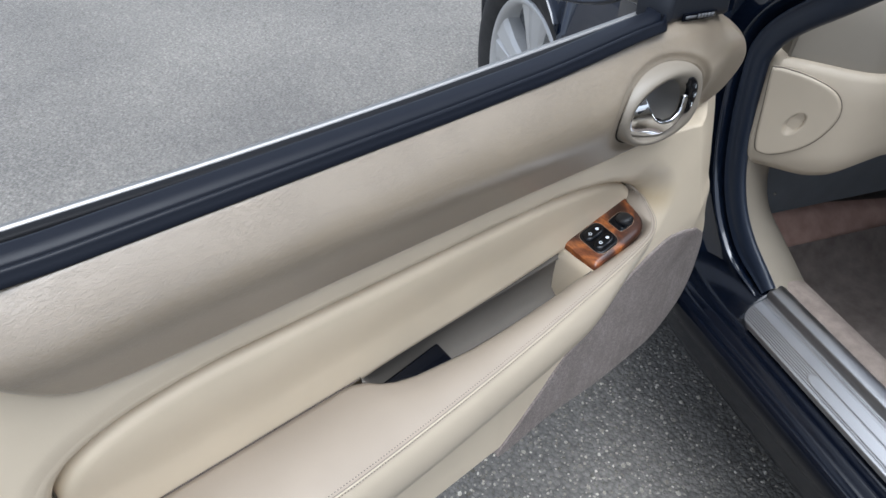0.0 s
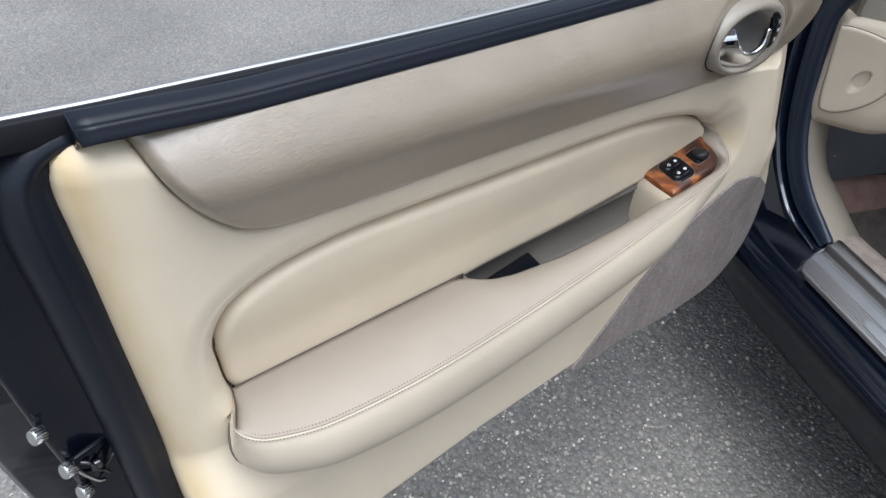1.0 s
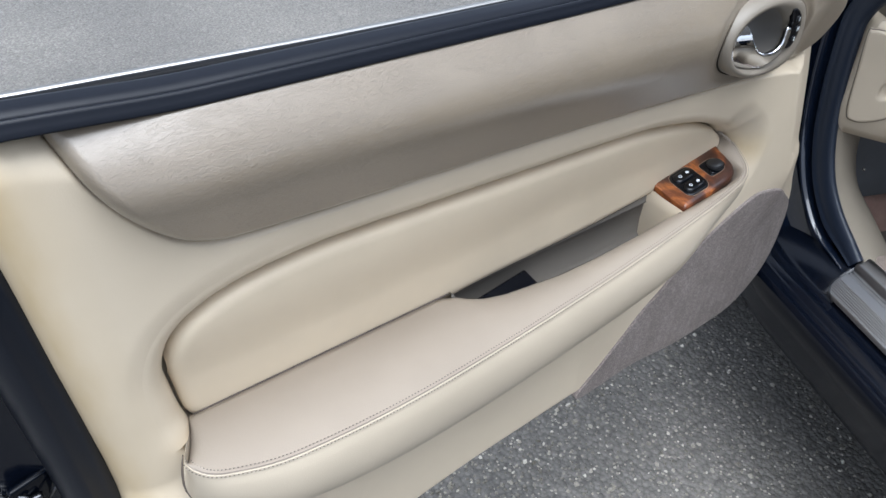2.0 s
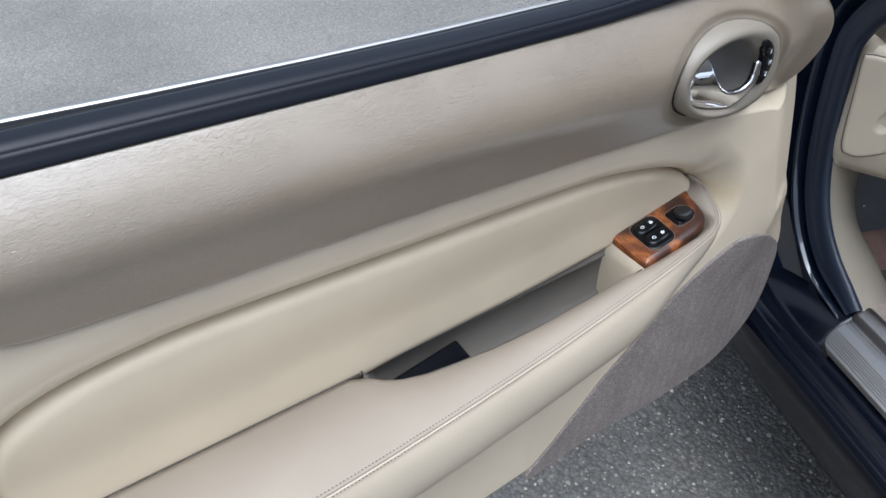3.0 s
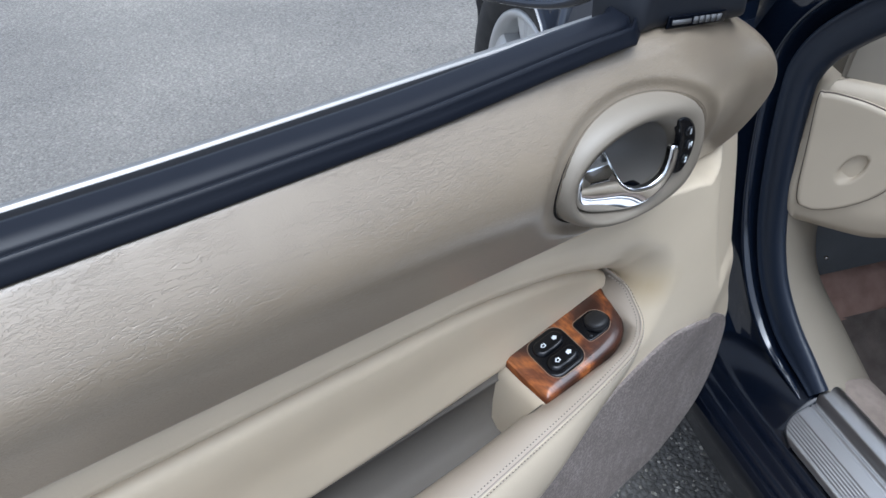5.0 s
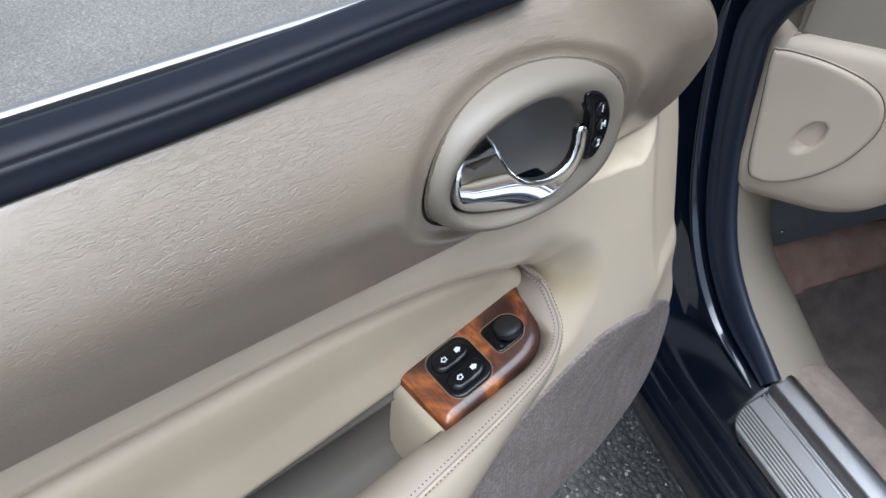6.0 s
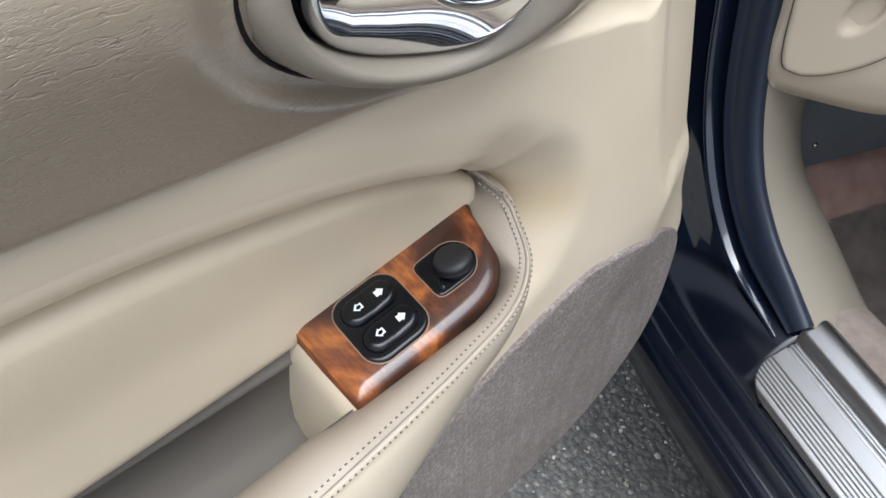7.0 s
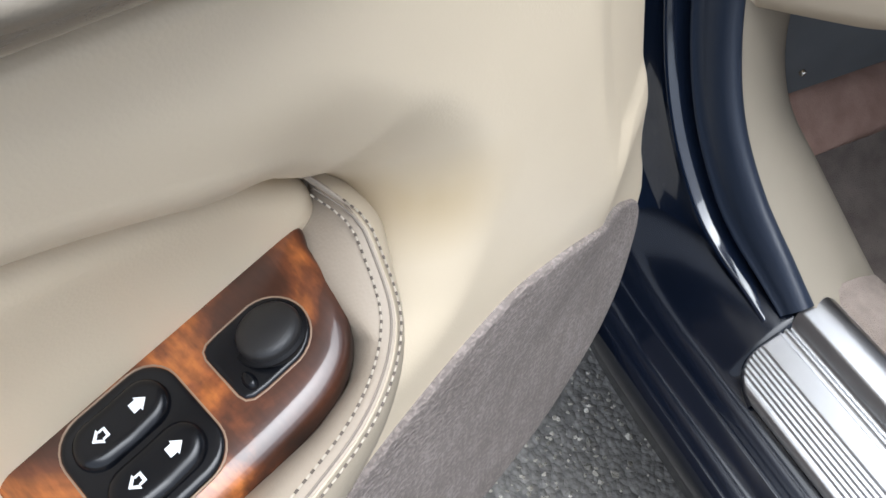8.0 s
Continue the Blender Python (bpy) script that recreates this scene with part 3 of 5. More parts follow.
def build_armrest():
    prof = np.linspace(0, 1, 18)
    rows = []
    for s, l in zip(SEAM, ARM_LOW):
        row = []
        soft = float(smooth((s[0] - 0.56) / 0.12))
        size = min(1.0, np.linalg.norm(l - s) / 0.08)
        for p in prof:
            # full side that tucks in sharply underneath, flatter towards the front
            pz = (1 - (1 - p) ** 1.7) * (1 - soft) + p * soft
            py = p ** 3.2 * (1 - soft) + p * soft
            bulge = (0.010 * math.sin(math.pi * p ** 0.7) * (1 - soft) + 0.008 * math.sin(math.pi * p ** 0.8) * soft) * size
            row.append((s[0] + (l[0] - s[0]) * p, s[1] + (l[1] - s[1]) * py - bulge, s[2] + (l[2] - s[2]) * pz))
        rows.append(row + [(row[-1][0] + 0.016 * float(smooth((0.07 - row[-1][0]) / 0.04)), row[-1][1] + 0.03, row[-1][2] + 0.004)])
    side = sweep(rows)
    top = []
    for s in SEAM:
        yi = max(np.interp(s[0], IN_X, IN_Y), s[1] + 0.0005)
        if s[0] < 0.046:
            yi = max(s[1] + 0.0003, min(yi, np.interp(s[0], [0.021, 0.026, 0.034, 0.040, 0.046], [-0.021, -0.010, 0.006, 0.024, 0.042])))
        row = []
        nose = float(smooth((s[0] - 0.722) / 0.018))
        drop = 1 - 0.85 * nose
        if nose > 0.5:
            yi = max(yi, 0.049)
        for p in np.linspace(0, 1, 12):
            y = s[1] + (yi - s[1]) * p
            z = s[2] + 0.004 * np.sin(np.pi * min(1, p * 1.2)) - drop * (0.008 * p + 0.005 * p ** 9 + 0.005 * p * float(smooth((s[0] - 0.60) / 0.02)))
            row.append((s[0], y, z))
        pocket = smooth((s[0] - 0.318) / 0.03) * smooth((0.66 - s[0]) / 0.03)
        last = row[-1]
        row.append((last[0], last[1] + 0.0006 + 0.003 * pocket, last[2] - 0.004))
        row.append((last[0], last[1] + 0.0008 + 0.005 * pocket, last[2] - 0.014 + 0.004 * pocket))
        top.append(row)
    rest = part("armrest", side, M_SIDE, door, "padded sand leather armrest with twin stitched seam")
    # dark tube for the contact shadow where armrest meets lining
    part("armrest_joint_shade", tube(ARM_LOW[8:66] + np.array([0, 0.003, 0.0]), np.interp(np.arange(58), [0, 6, 40, 57], [0.0006, 0.0016, 0.0014, 0.0004]), 8), M_HOLE_SHADE, rest)
    part("armrest_pad", sweep(top), M_ARM, rest, "mauve beige leather top of the armrest")
    # dark tube for the shade in the joint of pad and insert
    part("armrest_joint_shade", tube([(x, 0.0312, 0.6396) for x in np.linspace(0.046, 0.313, 30)], 0.0009, 6), M_HOLE_SHADE, rest)
    return rest


armrest = build_armrest()


def build_stitches():
    # two rows of stitches, each a short sunk thread, and the seam's shadow between
    dense = evenly(SEAM, 1200)
    keep = slice(96, 1192)
    line = evenly(dense[keep], 300)
    t = np.gradient(line, axis=0)
    t /= np.linalg.norm(t, axis=1)[:, None]
    inward = np.cross(t, [0, 0, 1.0])
    inward /= np.linalg.norm(inward, axis=1)[:, None]
    up = np.array([0, 0, 1.0])
    # thin dark tube for the shadow in the leather joint
    part("seam_shadow_line", tube(line - inward * 0.0012 + up * 0.0004, 0.0004, 6), M_SEAM, armrest)
    # turned-over leather edge beside the joint, full at the rear and flat towards the front
    part("seam_ridge", tube(line + inward * 0.0002 - up * 0.0005, 0.0002 + 0.0005 * smooth((0.62 - line[:, 0]) / 0.30), 8), M_SIDE, armrest)
    for side in (1, -1):
        n = 250
        d = evenly(dense[keep], n)
        t = np.gradient(d, axis=0)
        t /= np.linalg.norm(t, axis=1)[:, None]
        inward = np.cross(t, up)
        inward /= np.linalg.norm(inward, axis=1)[:, None]
        for long, wide, high, material, label in ((0.0013, 0.00042, 0.0005, M_HOLE_SHADE, "dark needle holes beside the seam"), (0.0009, 0.00030, 0.0009, M_THREAD, "pale stitching along the armrest seam")):
            bm = bmesh.new()
            shift = 0.5 if material is M_THREAD else 0.0
            for i in range(1, n - 1):
                c = d[i] + (d[i + 1] - d[i]) * shift
                c = c - inward[i] * 0.0042 + up * 0.0009 if side > 0 else c + inward[i] * 0.0017 - up * 0.0003
                half = long if material is M_THREAD else long * 0.5
                a, b = c - t[i] * half, c + t[i] * half
                w = inward[i] * wide
                q = [bm.verts.new(p) for p in (a - w, b - w, b + w, a + w, (a + b) / 2 + up * high)]
                for k in range(4):
                    bm.faces.new([q[k], q[(k + 1) % 4], q[4]])
            part("thread_row", bm, material, armrest, label)


build_stitches()


def build_pocket():
    xs = np.linspace(0.315, 0.640, 40)
    rows = []
    for x in xs:
        yo = np.interp(x, IN_X, IN_Y) + 0.004
        d = 0.070 * smooth((x - 0.308) / 0.05)
        rows.append([(x, 0.047, 0.628 + 0.012 * smooth((x - 0.322) / 0.02)), (x, 0.044, 0.626), (x, 0.0425, 0.6245), (x, 0.0455, 0.6225), (x, 0.042, 0.645 - d * 0.9), (x, 0.034, 0.645 - d), (x, yo + 0.008, 0.645 - d), (x, yo, 0.645 - d * 0.85), (x, yo - 0.0005, 0.636)])
    part("pull_pocket", sweep(rows), M_POCKET, door, "grey lined door pull pocket")
    # padded end wall under the plaque
    rows = []
    for y in np.linspace(-0.016, 0.046, 12):
        z0 = 0.6485 - (0.039 - y) * 0.16
        rows.append([(0.634, y, z0 - 0.001), (0.6285, y, z0 - 0.003), (0.624, y, 0.625), (0.619, y, 0.600), (0.616, y, 0.555)])
    part("pocket_end", sweep(rows), M_TRIM, door)


build_pocket()


# switch plaque: (x, y) in plan, height along the sloping top
def plaque_z(x, y):
    return 0.6485 + (x - 0.63) * 0.15 - (0.039 - y) * 0.16


def on_plaque(a, b, h):
    return a, b, plaque_z(a, b) + h


def build_plaque():
    edge = curve([(0.6280, 0.0425), (0.6278, 0.038), (0.6280, 0.016), (0.6280, -0.005), (0.6292, -0.0085), (0.634, -0.0092), (0.66, -0.0095), (0.699, -0.0092), (0.7165, -0.0055), (0.7265, 0.0022), (0.7325, 0.0142), (0.7350, 0.030), (0.7352, 0.0425), (0.69, 0.0430)], 8, True)
    plaque = part("switch_plaque", pad(edge, on_plaque, 0.0045, 0.011, 70, 40, 2.2, 0.006), M_WOOD, door, "glossy burr walnut switch plaque")

    def local(a, b, h, sx=1.0, sy=1.0):
        return a, b, plaque_z(a, b) + 0.0042 + h

    def rounded(cx, cy, sx, sy, r):
        out = []
        for qx, qy, a0 in ((1, 1, 0), (-1, 1, 90), (-1, -1, 180), (1, -1, 270)):
            for k in range(7):
                a = radians(a0 + 15 * k)
                out.append((cx + qx * (sx - r) + r * math.cos(a), cy + qy * (sy - r) + r * math.sin(a)))
        return np.array(out)

    bez = part("switch_bezel", pad(rounded(0.6620, 0.0172, 0.0185, 0.0200, 0.0100), local, 0.0012, 0.0014, 30, 20, 2.0, 0.004), M_BLACK, plaque, "black double window switch bezel")
    for yy in (0.0258, 0.0088):
        def rock(a, b, h, c=0.6615):
            dip = 0.0010 * ((a - c) / 0.014) ** 2
            return a, b, plaque_z(a, b) + 0.0052 + h * (0.75 + 25 * abs(a - c)) - dip * 0.2
        sw = part("window_switch", pad(rounded(0.6615, yy, 0.0150, 0.0076, 0.0075), rock, 0.0034, 0.0035, 40, 18, 2.0, 0.001), M_BLACK, bez, "black rocker switch")
        for xx, solid in ((0.6678, True), (0.6555, False)):
            shape = [(-0.0022, -0.0016), (0.0, -0.0016), (0.0, -0.0025), (0.0028, 0.0), (0.0, 0.0025), (0.0, 0.0016), (-0.0022, 0.0016)]
            if not solid:
                shape = [(-p, q) for p, q in shape]
            bm = bmesh.new()
            zz = 0.0052 + 0.0034 * (0.75 + 25 * abs(xx - 0.6615)) + 0.0003
            ring = [bm.verts.new((xx + p, yy + q, plaque_z(xx + p, yy + q) + zz)) for p, q in shape]
            if solid:
                bm.faces.new(ring)
            else:
                cx = sum(p for p, q in shape) / 7
                inn = [bm.verts.new((xx + cx + (p - cx) * 0.55, yy + q * 0.5, plaque_z(xx + p, yy + q) + zz)) for p, q in shape]
                for i in range(7):
                    bm.faces.new([ring[i], ring[(i + 1) % 7], inn[(i + 1) % 7], inn[i]])
            part("arrow_mark", bm, M_WHITE, bez, flat=True)
    kc = (0.7075, 0.0168)
    arc = [(kc[0] + 0.0122 * math.cos(radians(d)), kc[1] + 0.0118 * math.sin(radians(d))) for d in range(-84, 91, 12)]
    dshape = np.array(arc + [(0.6965, 0.0283), (0.6925, 0.0280), (0.6906, 0.0268), (0.6898, 0.0245), (0.6898, 0.0095), (0.6905, 0.0070), (0.6925, 0.0056), (0.6970, 0.0051)])
    ctl = part("mirror_control", pad(dshape, local, 0.0010, 0.0014, 60, 30, 2.0, 0.003), M_BLACK, plaque, "black mirror control with round knob")
    for line in (rounded(0.6620, 0.0172, 0.0188, 0.0203, 0.0103), inset(dshape, -0.0003)):
        ring = np.vstack([line, line[:2]])
        part("switch_rim", tube([(p, q, plaque_z(p, q) + 0.0042) for p, q in ring], 0.00045, 6, True), M_RIM, plaque, "thin worn edge round the switch")
    slope = Matrix.Translation((kc[0], kc[1], plaque_z(*kc) + 0.0066)) @ Euler((radians(-9), radians(-8.5), 0)).to_matrix().to_4x4()
    part("knob_well", disc(0.0116, 0.0006, slope @ Matrix.Translation((0, 0, -0.0012)), 40), M_GAP, ctl)
    a = np.linspace(0, 2 * np.pi, 40, endpoint=False)
    dome = [np.stack([r * np.cos(a), r * np.sin(a), h + 0 * a], 1) for r, h in ((0.0100, -0.005), (0.0101, 0.0006), (0.0098, 0.0015), (0.0090, 0.0024), (0.0076, 0.0031), (0.0058, 0.0036), (0.0036, 0.0039), (0.00002, 0.0040))]
    part("knob", turned(grid_mesh(np.array(dome), wrap=True), slope), M_KNOB, ctl, "worn dark grey mirror knob")
    pill = np.array([(0.6945 + 0.0021 * math.cos(t) , 0.0100 + 0.0034 * math.sin(t)) for t in np.linspace(0, 2 * math.pi, 24, endpoint=False)])
    part("selector", pad(pill, local, 0.0028, 0.0018, 20, 14, 2.0, 0.001), M_BLACK, ctl, "small black left and right selector")


build_plaque()


# door handle: an oval bezel in the roll with a dished bowl
def build_handle():
    a = np.linspace(0, 2 * np.pi, 80, endpoint=False)

    def ring(cx, cz, rx, rz, y):
        px, pz = rx * np.cos(a), rz * np.sin(a)
        return np.stack([cx + px - 0.26 * pz - 0.002, y + 0.030 * smooth((cx + px - 0.72) / 0.12), cz + 0.94 * pz - 0.0035], 1)

    rows = [ring(0.688, 0.8440, 0.0772, 0.0484, 0.014), ring(0.688, 0.8440, 0.0770, 0.0482, -0.0080), ring(0.688, 0.8440, 0.0758, 0.0470, -0.0140), ring(0.688, 0.8440, 0.0733, 0.0448, -0.0182), ring(0.687, 0.8440, 0.0700, 0.0420, -0.0200), ring(0.684, 0.8436, 0.0630, 0.0392, -0.0204),
            ring(0.676, 0.8445, 0.0535, 0.0375, -0.0185), ring(0.6735, 0.8448, 0.0505, 0.0360, -0.0140), ring(0.673, 0.8448, 0.0495, 0.0350, -0.0060)]
    bez = part("handle_bezel", grid_mesh(np.array(rows), wrap=True), M_BEZEL, door, "taupe oval handle surround")
    bowl = []
    for s, y in ((1.0, -0.008), (0.97, 0.004), (0.92, 0.014), (0.82, 0.024), (0.6, 0.030), (0.3, 0.032), (0.02, 0.032)):
        bowl.append(ring(0.673, 0.8445, 0.0495 * s, 0.035 * s, y))
    part("handle_bowl", grid_mesh(np.array(bowl), wrap=True), M_BOWL, bez, "grey dished handle recess")
    # dark tube for the surround's contact shadow on the roll, thickest at lower left
    c, sn = 1.014 * np.cos(a), 1.014 * np.sin(a)
    gx, gz = 0.686 + 0.0772 * c - 0.26 * 0.0484 * sn, 0.8405 + 0.94 * 0.0484 * sn
    gap = np.stack([gx, roll_place(gx, gz, 0.050)[1] - 0.0001, gz], 1)
    part("surround_contact_shade", tube(gap, 0.0001 + 0.0008 * smooth(np.cos(a - 1.27 * np.pi) + 0.15), 6, True), M_GAP, bez)
    return bez


bezel = build_handle()


def build_lever():
    # broad pull plate at the rear, thinning to a hooked rod at the front
    outline = curve([(0.6525, 0.8635), (0.6562, 0.8590), (0.6590, 0.8490), (0.6635, 0.8390), (0.6715, 0.8300), (0.6815, 0.8252), (0.6930, 0.8248), (0.7020, 0.8295), (0.7060, 0.8370), (0.7075, 0.8475), (0.7135, 0.8465), (0.7140, 0.8330), (0.7100, 0.8235), (0.7020, 0.8165),
                     (0.6870, 0.8095), (0.6710, 0.8090), (0.6510, 0.8140), (0.6360, 0.8230), (0.6290, 0.8330), (0.6280, 0.8435), (0.6325, 0.8540), (0.6430, 0.8612)], 8, True)

    def plate(p, q, h):
        # the plate is rounded about a level axis, and thins into the rod
        axis = 0.838 - 0.22 * (p - 0.645)
        u = (q - axis) / 0.030
        swell = (0.0095 - np.where(q > axis, 0.0200, 0.0105) * u * u) * smooth((0.725 - p) / 0.10) - 0.003 * smooth((0.660 - p) / 0.040) ** 2
        return p, -0.005 - h - swell - 0.016 * smooth((p - 0.640) / 0.075), q

    part("pull_lever", pad(outline, plate, 0.0020, 0.0030, 150, 56, 2.0, 0.003), M_CHROME, bezel, "chromed door release lever")
    # dark glossy pad behind the lever's foot, for the chrome's dark reflection
    well = curve([(0.6245, 0.846), (0.630, 0.828), (0.648, 0.8145), (0.668, 0.8090), (0.700, 0.8080), (0.700, 0.8150), (0.668, 0.820), (0.645, 0.832)], 6, True)
    part("lever_dark_pad", pad(well, lambda p, q, h: (p, -0.0045 - h, q), 0.003, 0.005, 30, 12, 2.0, 0.004), M_GLOSSBLACK, bezel)


build_lever()


def build_memory_panel():
    crescent = curve([(0.7110, 0.8668), (0.7180, 0.8662), (0.7280, 0.8590), (0.7340, 0.8490), (0.7355, 0.8400), (0.7325, 0.8300), (0.7250, 0.8228), (0.7170, 0.8235), (0.7172, 0.8310), (0.7178, 0.8410), (0.7165, 0.8510), (0.7120, 0.8605)], 6, True)

    def skin(p):
        return 0.030 * smooth((p - 0.72) / 0.12)

    panel = part("memory_panel", pad(crescent, lambda p, q, h: (p, -0.0200 - h + skin(p), q), 0.0012, 0.0018, 40, 20, 2.0, 0.004), M_BLACK, bezel, "black seat memory panel with three buttons")
    turn = Euler((radians(90), 0, radians(6))).to_matrix().to_4x4()
    for x, z, ch in ((0.7228, 0.8548, "1"), (0.7258, 0.8436, "M"), (0.7236, 0.8332, "2")):
        y = -0.0212 + skin(x)
        part("memory_button", disc(0.0038, 0.0030, Matrix.Translation((x, y, z)) @ turn, 18, 0.001), M_BLACK, panel)
        part("button_mark", letters(ch, 0.0058, Matrix.Translation((x, y - 0.0018, z)) @ turn), M_WHITE, panel, flat=True)


build_memory_panel()

# carpeted lower panel
CARPET_EDGE = curve([(0.976, 0.492), (0.953, 0.515), (0.916, 0.543), (0.88, 0.565), (0.845, 0.577), (0.81, 0.580), (0.752, 0.561), (0.69, 0.535), (0.633, 0.509), (0.57, 0.488), (0.517, 0.459), (0.474, 0.428), (0.594, 0.404), (0.70, 0.369), (0.80, 0.347), (0.88, 0.338),
                     (0.945, 0.362), (0.974, 0.400), (0.980, 0.450)], 6, True)
part("kick_carpet", pad(CARPET_EDGE, lambda a, b, h: (a, trim_y(a, b) - 0.0022 - h, b), 0.0010, 0.0015, 150, 50, 2.0, 0.012), M_CARPET, door, "grey brown ribbed carpet lower panel")


# ---------------------------------------------------------------- door shell, seals, mirror
def belt_z(x):
    return np.interp(x, [-0.12, 0.0, 0.2, 0.4, 0.6, 0.8], [0.9425, 0.936, 0.9295, 0.9225, 0.9185, 0.9155])


def waist_z(x):
    return belt_z(x) + np.interp(x, [-0.12, 0.0, 0.2, 0.3], [0.0085, 0.0055, 0.0010, 0.0])


def build_belt():
    prof_in = [(0.020, -0.013), (0.0090, -0.0096), (0.0062, -0.0085), (0.0060, -0.0072), (0.0084, -0.0042), (0.0098, -0.0010), (0.0108, 0.0012), (0.0122, 0.0012), (0.0130, -0.0032), (0.0150, -0.0034), (0.0165, -0.0006), (0.0175, 0.0012), (0.0250, 0.0026), (0.0310, 0.0037), (0.0332, 0.0037), (0.0340, 0.0018), (0.0352, 0.0022),
               (0.0358, -0.005), (0.037, -0.03)]
    xs = np.linspace(-0.026, 0.800, 68)
    rows = [[(x, y + 0.024 * smooth((x - 0.690) / 0.030), belt_z(x) + 0.006 * smooth((0.10 - x) / 0.13) + z + 0.006 * smooth((x - 0.50) / 0.18)) for y, z in prof_in] for x in xs]
    bm = sweep(rows)
    bm.verts.ensure_lookup_table()
    bm.faces.new([bm.verts[i] for i in range(len(prof_in))])
    part("inner_belt_seal", bm, M_SATIN, door, "dark ribbed rubber inner window seal")
    prof_out = [(0.0375, -0.02), (0.0380, -0.0015), (0.0400, 0.0000), (0.0470, -0.0012), (0.0500, -0.0032), (0.0505, -0.03)]
    xs = np.linspace(-0.13, 0.80, 40)
    rows = [[(x, y, waist_z(x) + z) for y, z in prof_out] for x in xs]
    part("outer_belt_seal", sweep(rows), M_GAP, door)
    prof_ch = [(0.0505, -0.014), (0.0510, -0.0040), (0.0525, -0.0022), (0.0550, -0.0024), (0.0558, -0.0034), (0.0575, -0.0028), (0.0595, -0.0048), (0.061, -0.014)]
    rows = [[(x, y, waist_z(x) + z) for y, z in prof_ch] for x in np.linspace(-0.14, 0.80, 40)]
    part("chrome_strip", sweep(rows), M_BRIGHT, door, "thin bright waist strip")


build_belt()


FOLD_Z = [0.32, 0.42, 0.47, 0.569, 0.672, 0.744, 0.83, 0.88, 0.905, 0.93]
FOLD_X = [-0.080, -0.085, -0.088, -0.097, -0.112, -0.120, -0.126, -0.126, -0.122, -0.110]


def shell_edge(z):
    """Rear end of the outer skin: (x, y) at a height."""
    bow = math.sin(math.pi * min(1.0, max(0.0, (z - 0.33) / 0.6)))
    y = float(np.interp(z, [0.32, 0.34, 0.42, 0.55, 0.66, 0.80, 0.86, 0.905, 0.945], [0.09, 0.125, 0.160, 0.172, 0.158, 0.106, 0.080, 0.0655, 0.062]))
    return float(np.interp(z, FOLD_Z, FOLD_X)) - 0.034 - 0.030 * bow, y


def build_shell():
    # outer skin: waist to sill, bowed, closed to an inner frame
    rows = []
    for s in np.linspace(0, 1, 40):
        row = []
        for z, dy in ((0.0, 0.0), (0.905, 0.0), (0.86, 0.0), (0.80, 0.0), (0.73, 0.0), (0.66, 0.0), (0.55, 0.0), (0.42, 0.0), (0.345, 0.0), (0.325, -0.02), (0.33, -0.04)):
            xe, ye = shell_edge(z or 0.925)
            x = xe + (0.99 - xe) * s
            row.append((x, 0.0605 if z == 0 else ye + dy, float(waist_z(x)) - 0.0135 if z == 0 else z))
        rows.append(row)
    part("outer_skin", sweep(rows), M_PAINT, door, "glossy black outer door skin")
    # shut face at the rear: a flat landing, a fold, and a step down to the skin's hem
    rows = []
    for z in np.linspace(0.325, 0.926, 48):
        xr = float(np.interp(z, REAR_Z, REAR_X))
        fx = float(np.interp(z, FOLD_Z, FOLD_X))
        xo, yo = shell_edge(z)
        dent = 0.006 * math.exp(-((z - 0.70) / 0.06) ** 2)
        mid = (xr - 0.03 + fx) / 2
        rows.append([(xr + 0.03, 0.045, z), (xr - 0.004, 0.046, z), (xr - 0.030, 0.052, z), (mid, 0.057 + dent, z), (fx + 0.004, 0.0565, z), (fx, 0.058, z), (fx - 0.003, 0.064, z), (fx - 0.004, max(0.066, yo - 0.050), z),
                     (xo + 0.012, max(0.067, yo - 0.040), z), (xo + 0.004, max(0.068, yo - 0.020), z), (xo + 0.001, max(0.0685, yo - 0.008), z), (xo - 0.002, max(0.069, yo - 0.002), z), (xo, max(0.070, yo), z)])
    part("shut_face", sweep(rows), M_DIMPAINT, door, "glossy black door shut face")
    # inner sheet that closes the shell behind the lining
    part("inner_sheet", block(0.46, 0.072, 0.62, 0.94, 0.01, 0.50), M_PAINT, door)
    # rubber up the rear edge, round the corner and on to the window seal
    path = evenly(curve([(-0.036, 0.040, 0.35), (-0.042, 0.036, 0.50), (-0.049, 0.034, 0.66), (-0.058, 0.034, 0.80), (-0.0625, 0.036, 0.85), (-0.0635, 0.039, 0.880), (-0.061, 0.042, 0.900), (-0.051, 0.044, 0.9135), (-0.038, 0.045, 0.9195), (-0.0235, 0.045, 0.9220)], 10), 90)
    t = np.gradient(path, axis=0)
    ring = []
    for p, d in zip(path, t):
        n = np.array([d[2], 0.0, -d[0]]) / math.hypot(d[0], d[2])
        k = 1 - 0.16 * float(smooth((p[2] - 0.86) / 0.05))
        ring.append([tuple(p + n * a * k + np.array([0, y, 0])) for a, y in ((0.022, 0.006), (0.018, -0.003), (0.012, -0.006), (0.006, -0.0055), (0.002, -0.010), (-0.006, -0.0105), (-0.013, -0.004), (-0.017, 0.002), (-0.020, 0.010), (-0.012, 0.02))])
    bm = sweep(ring)
    bm.verts.ensure_lookup_table()
    bm.faces.new(bm.verts[-10:])
    part("edge_weatherstrip", bm, M_STRIP, door, "black moulded rubber weatherstrip round the rear edge")


build_shell()


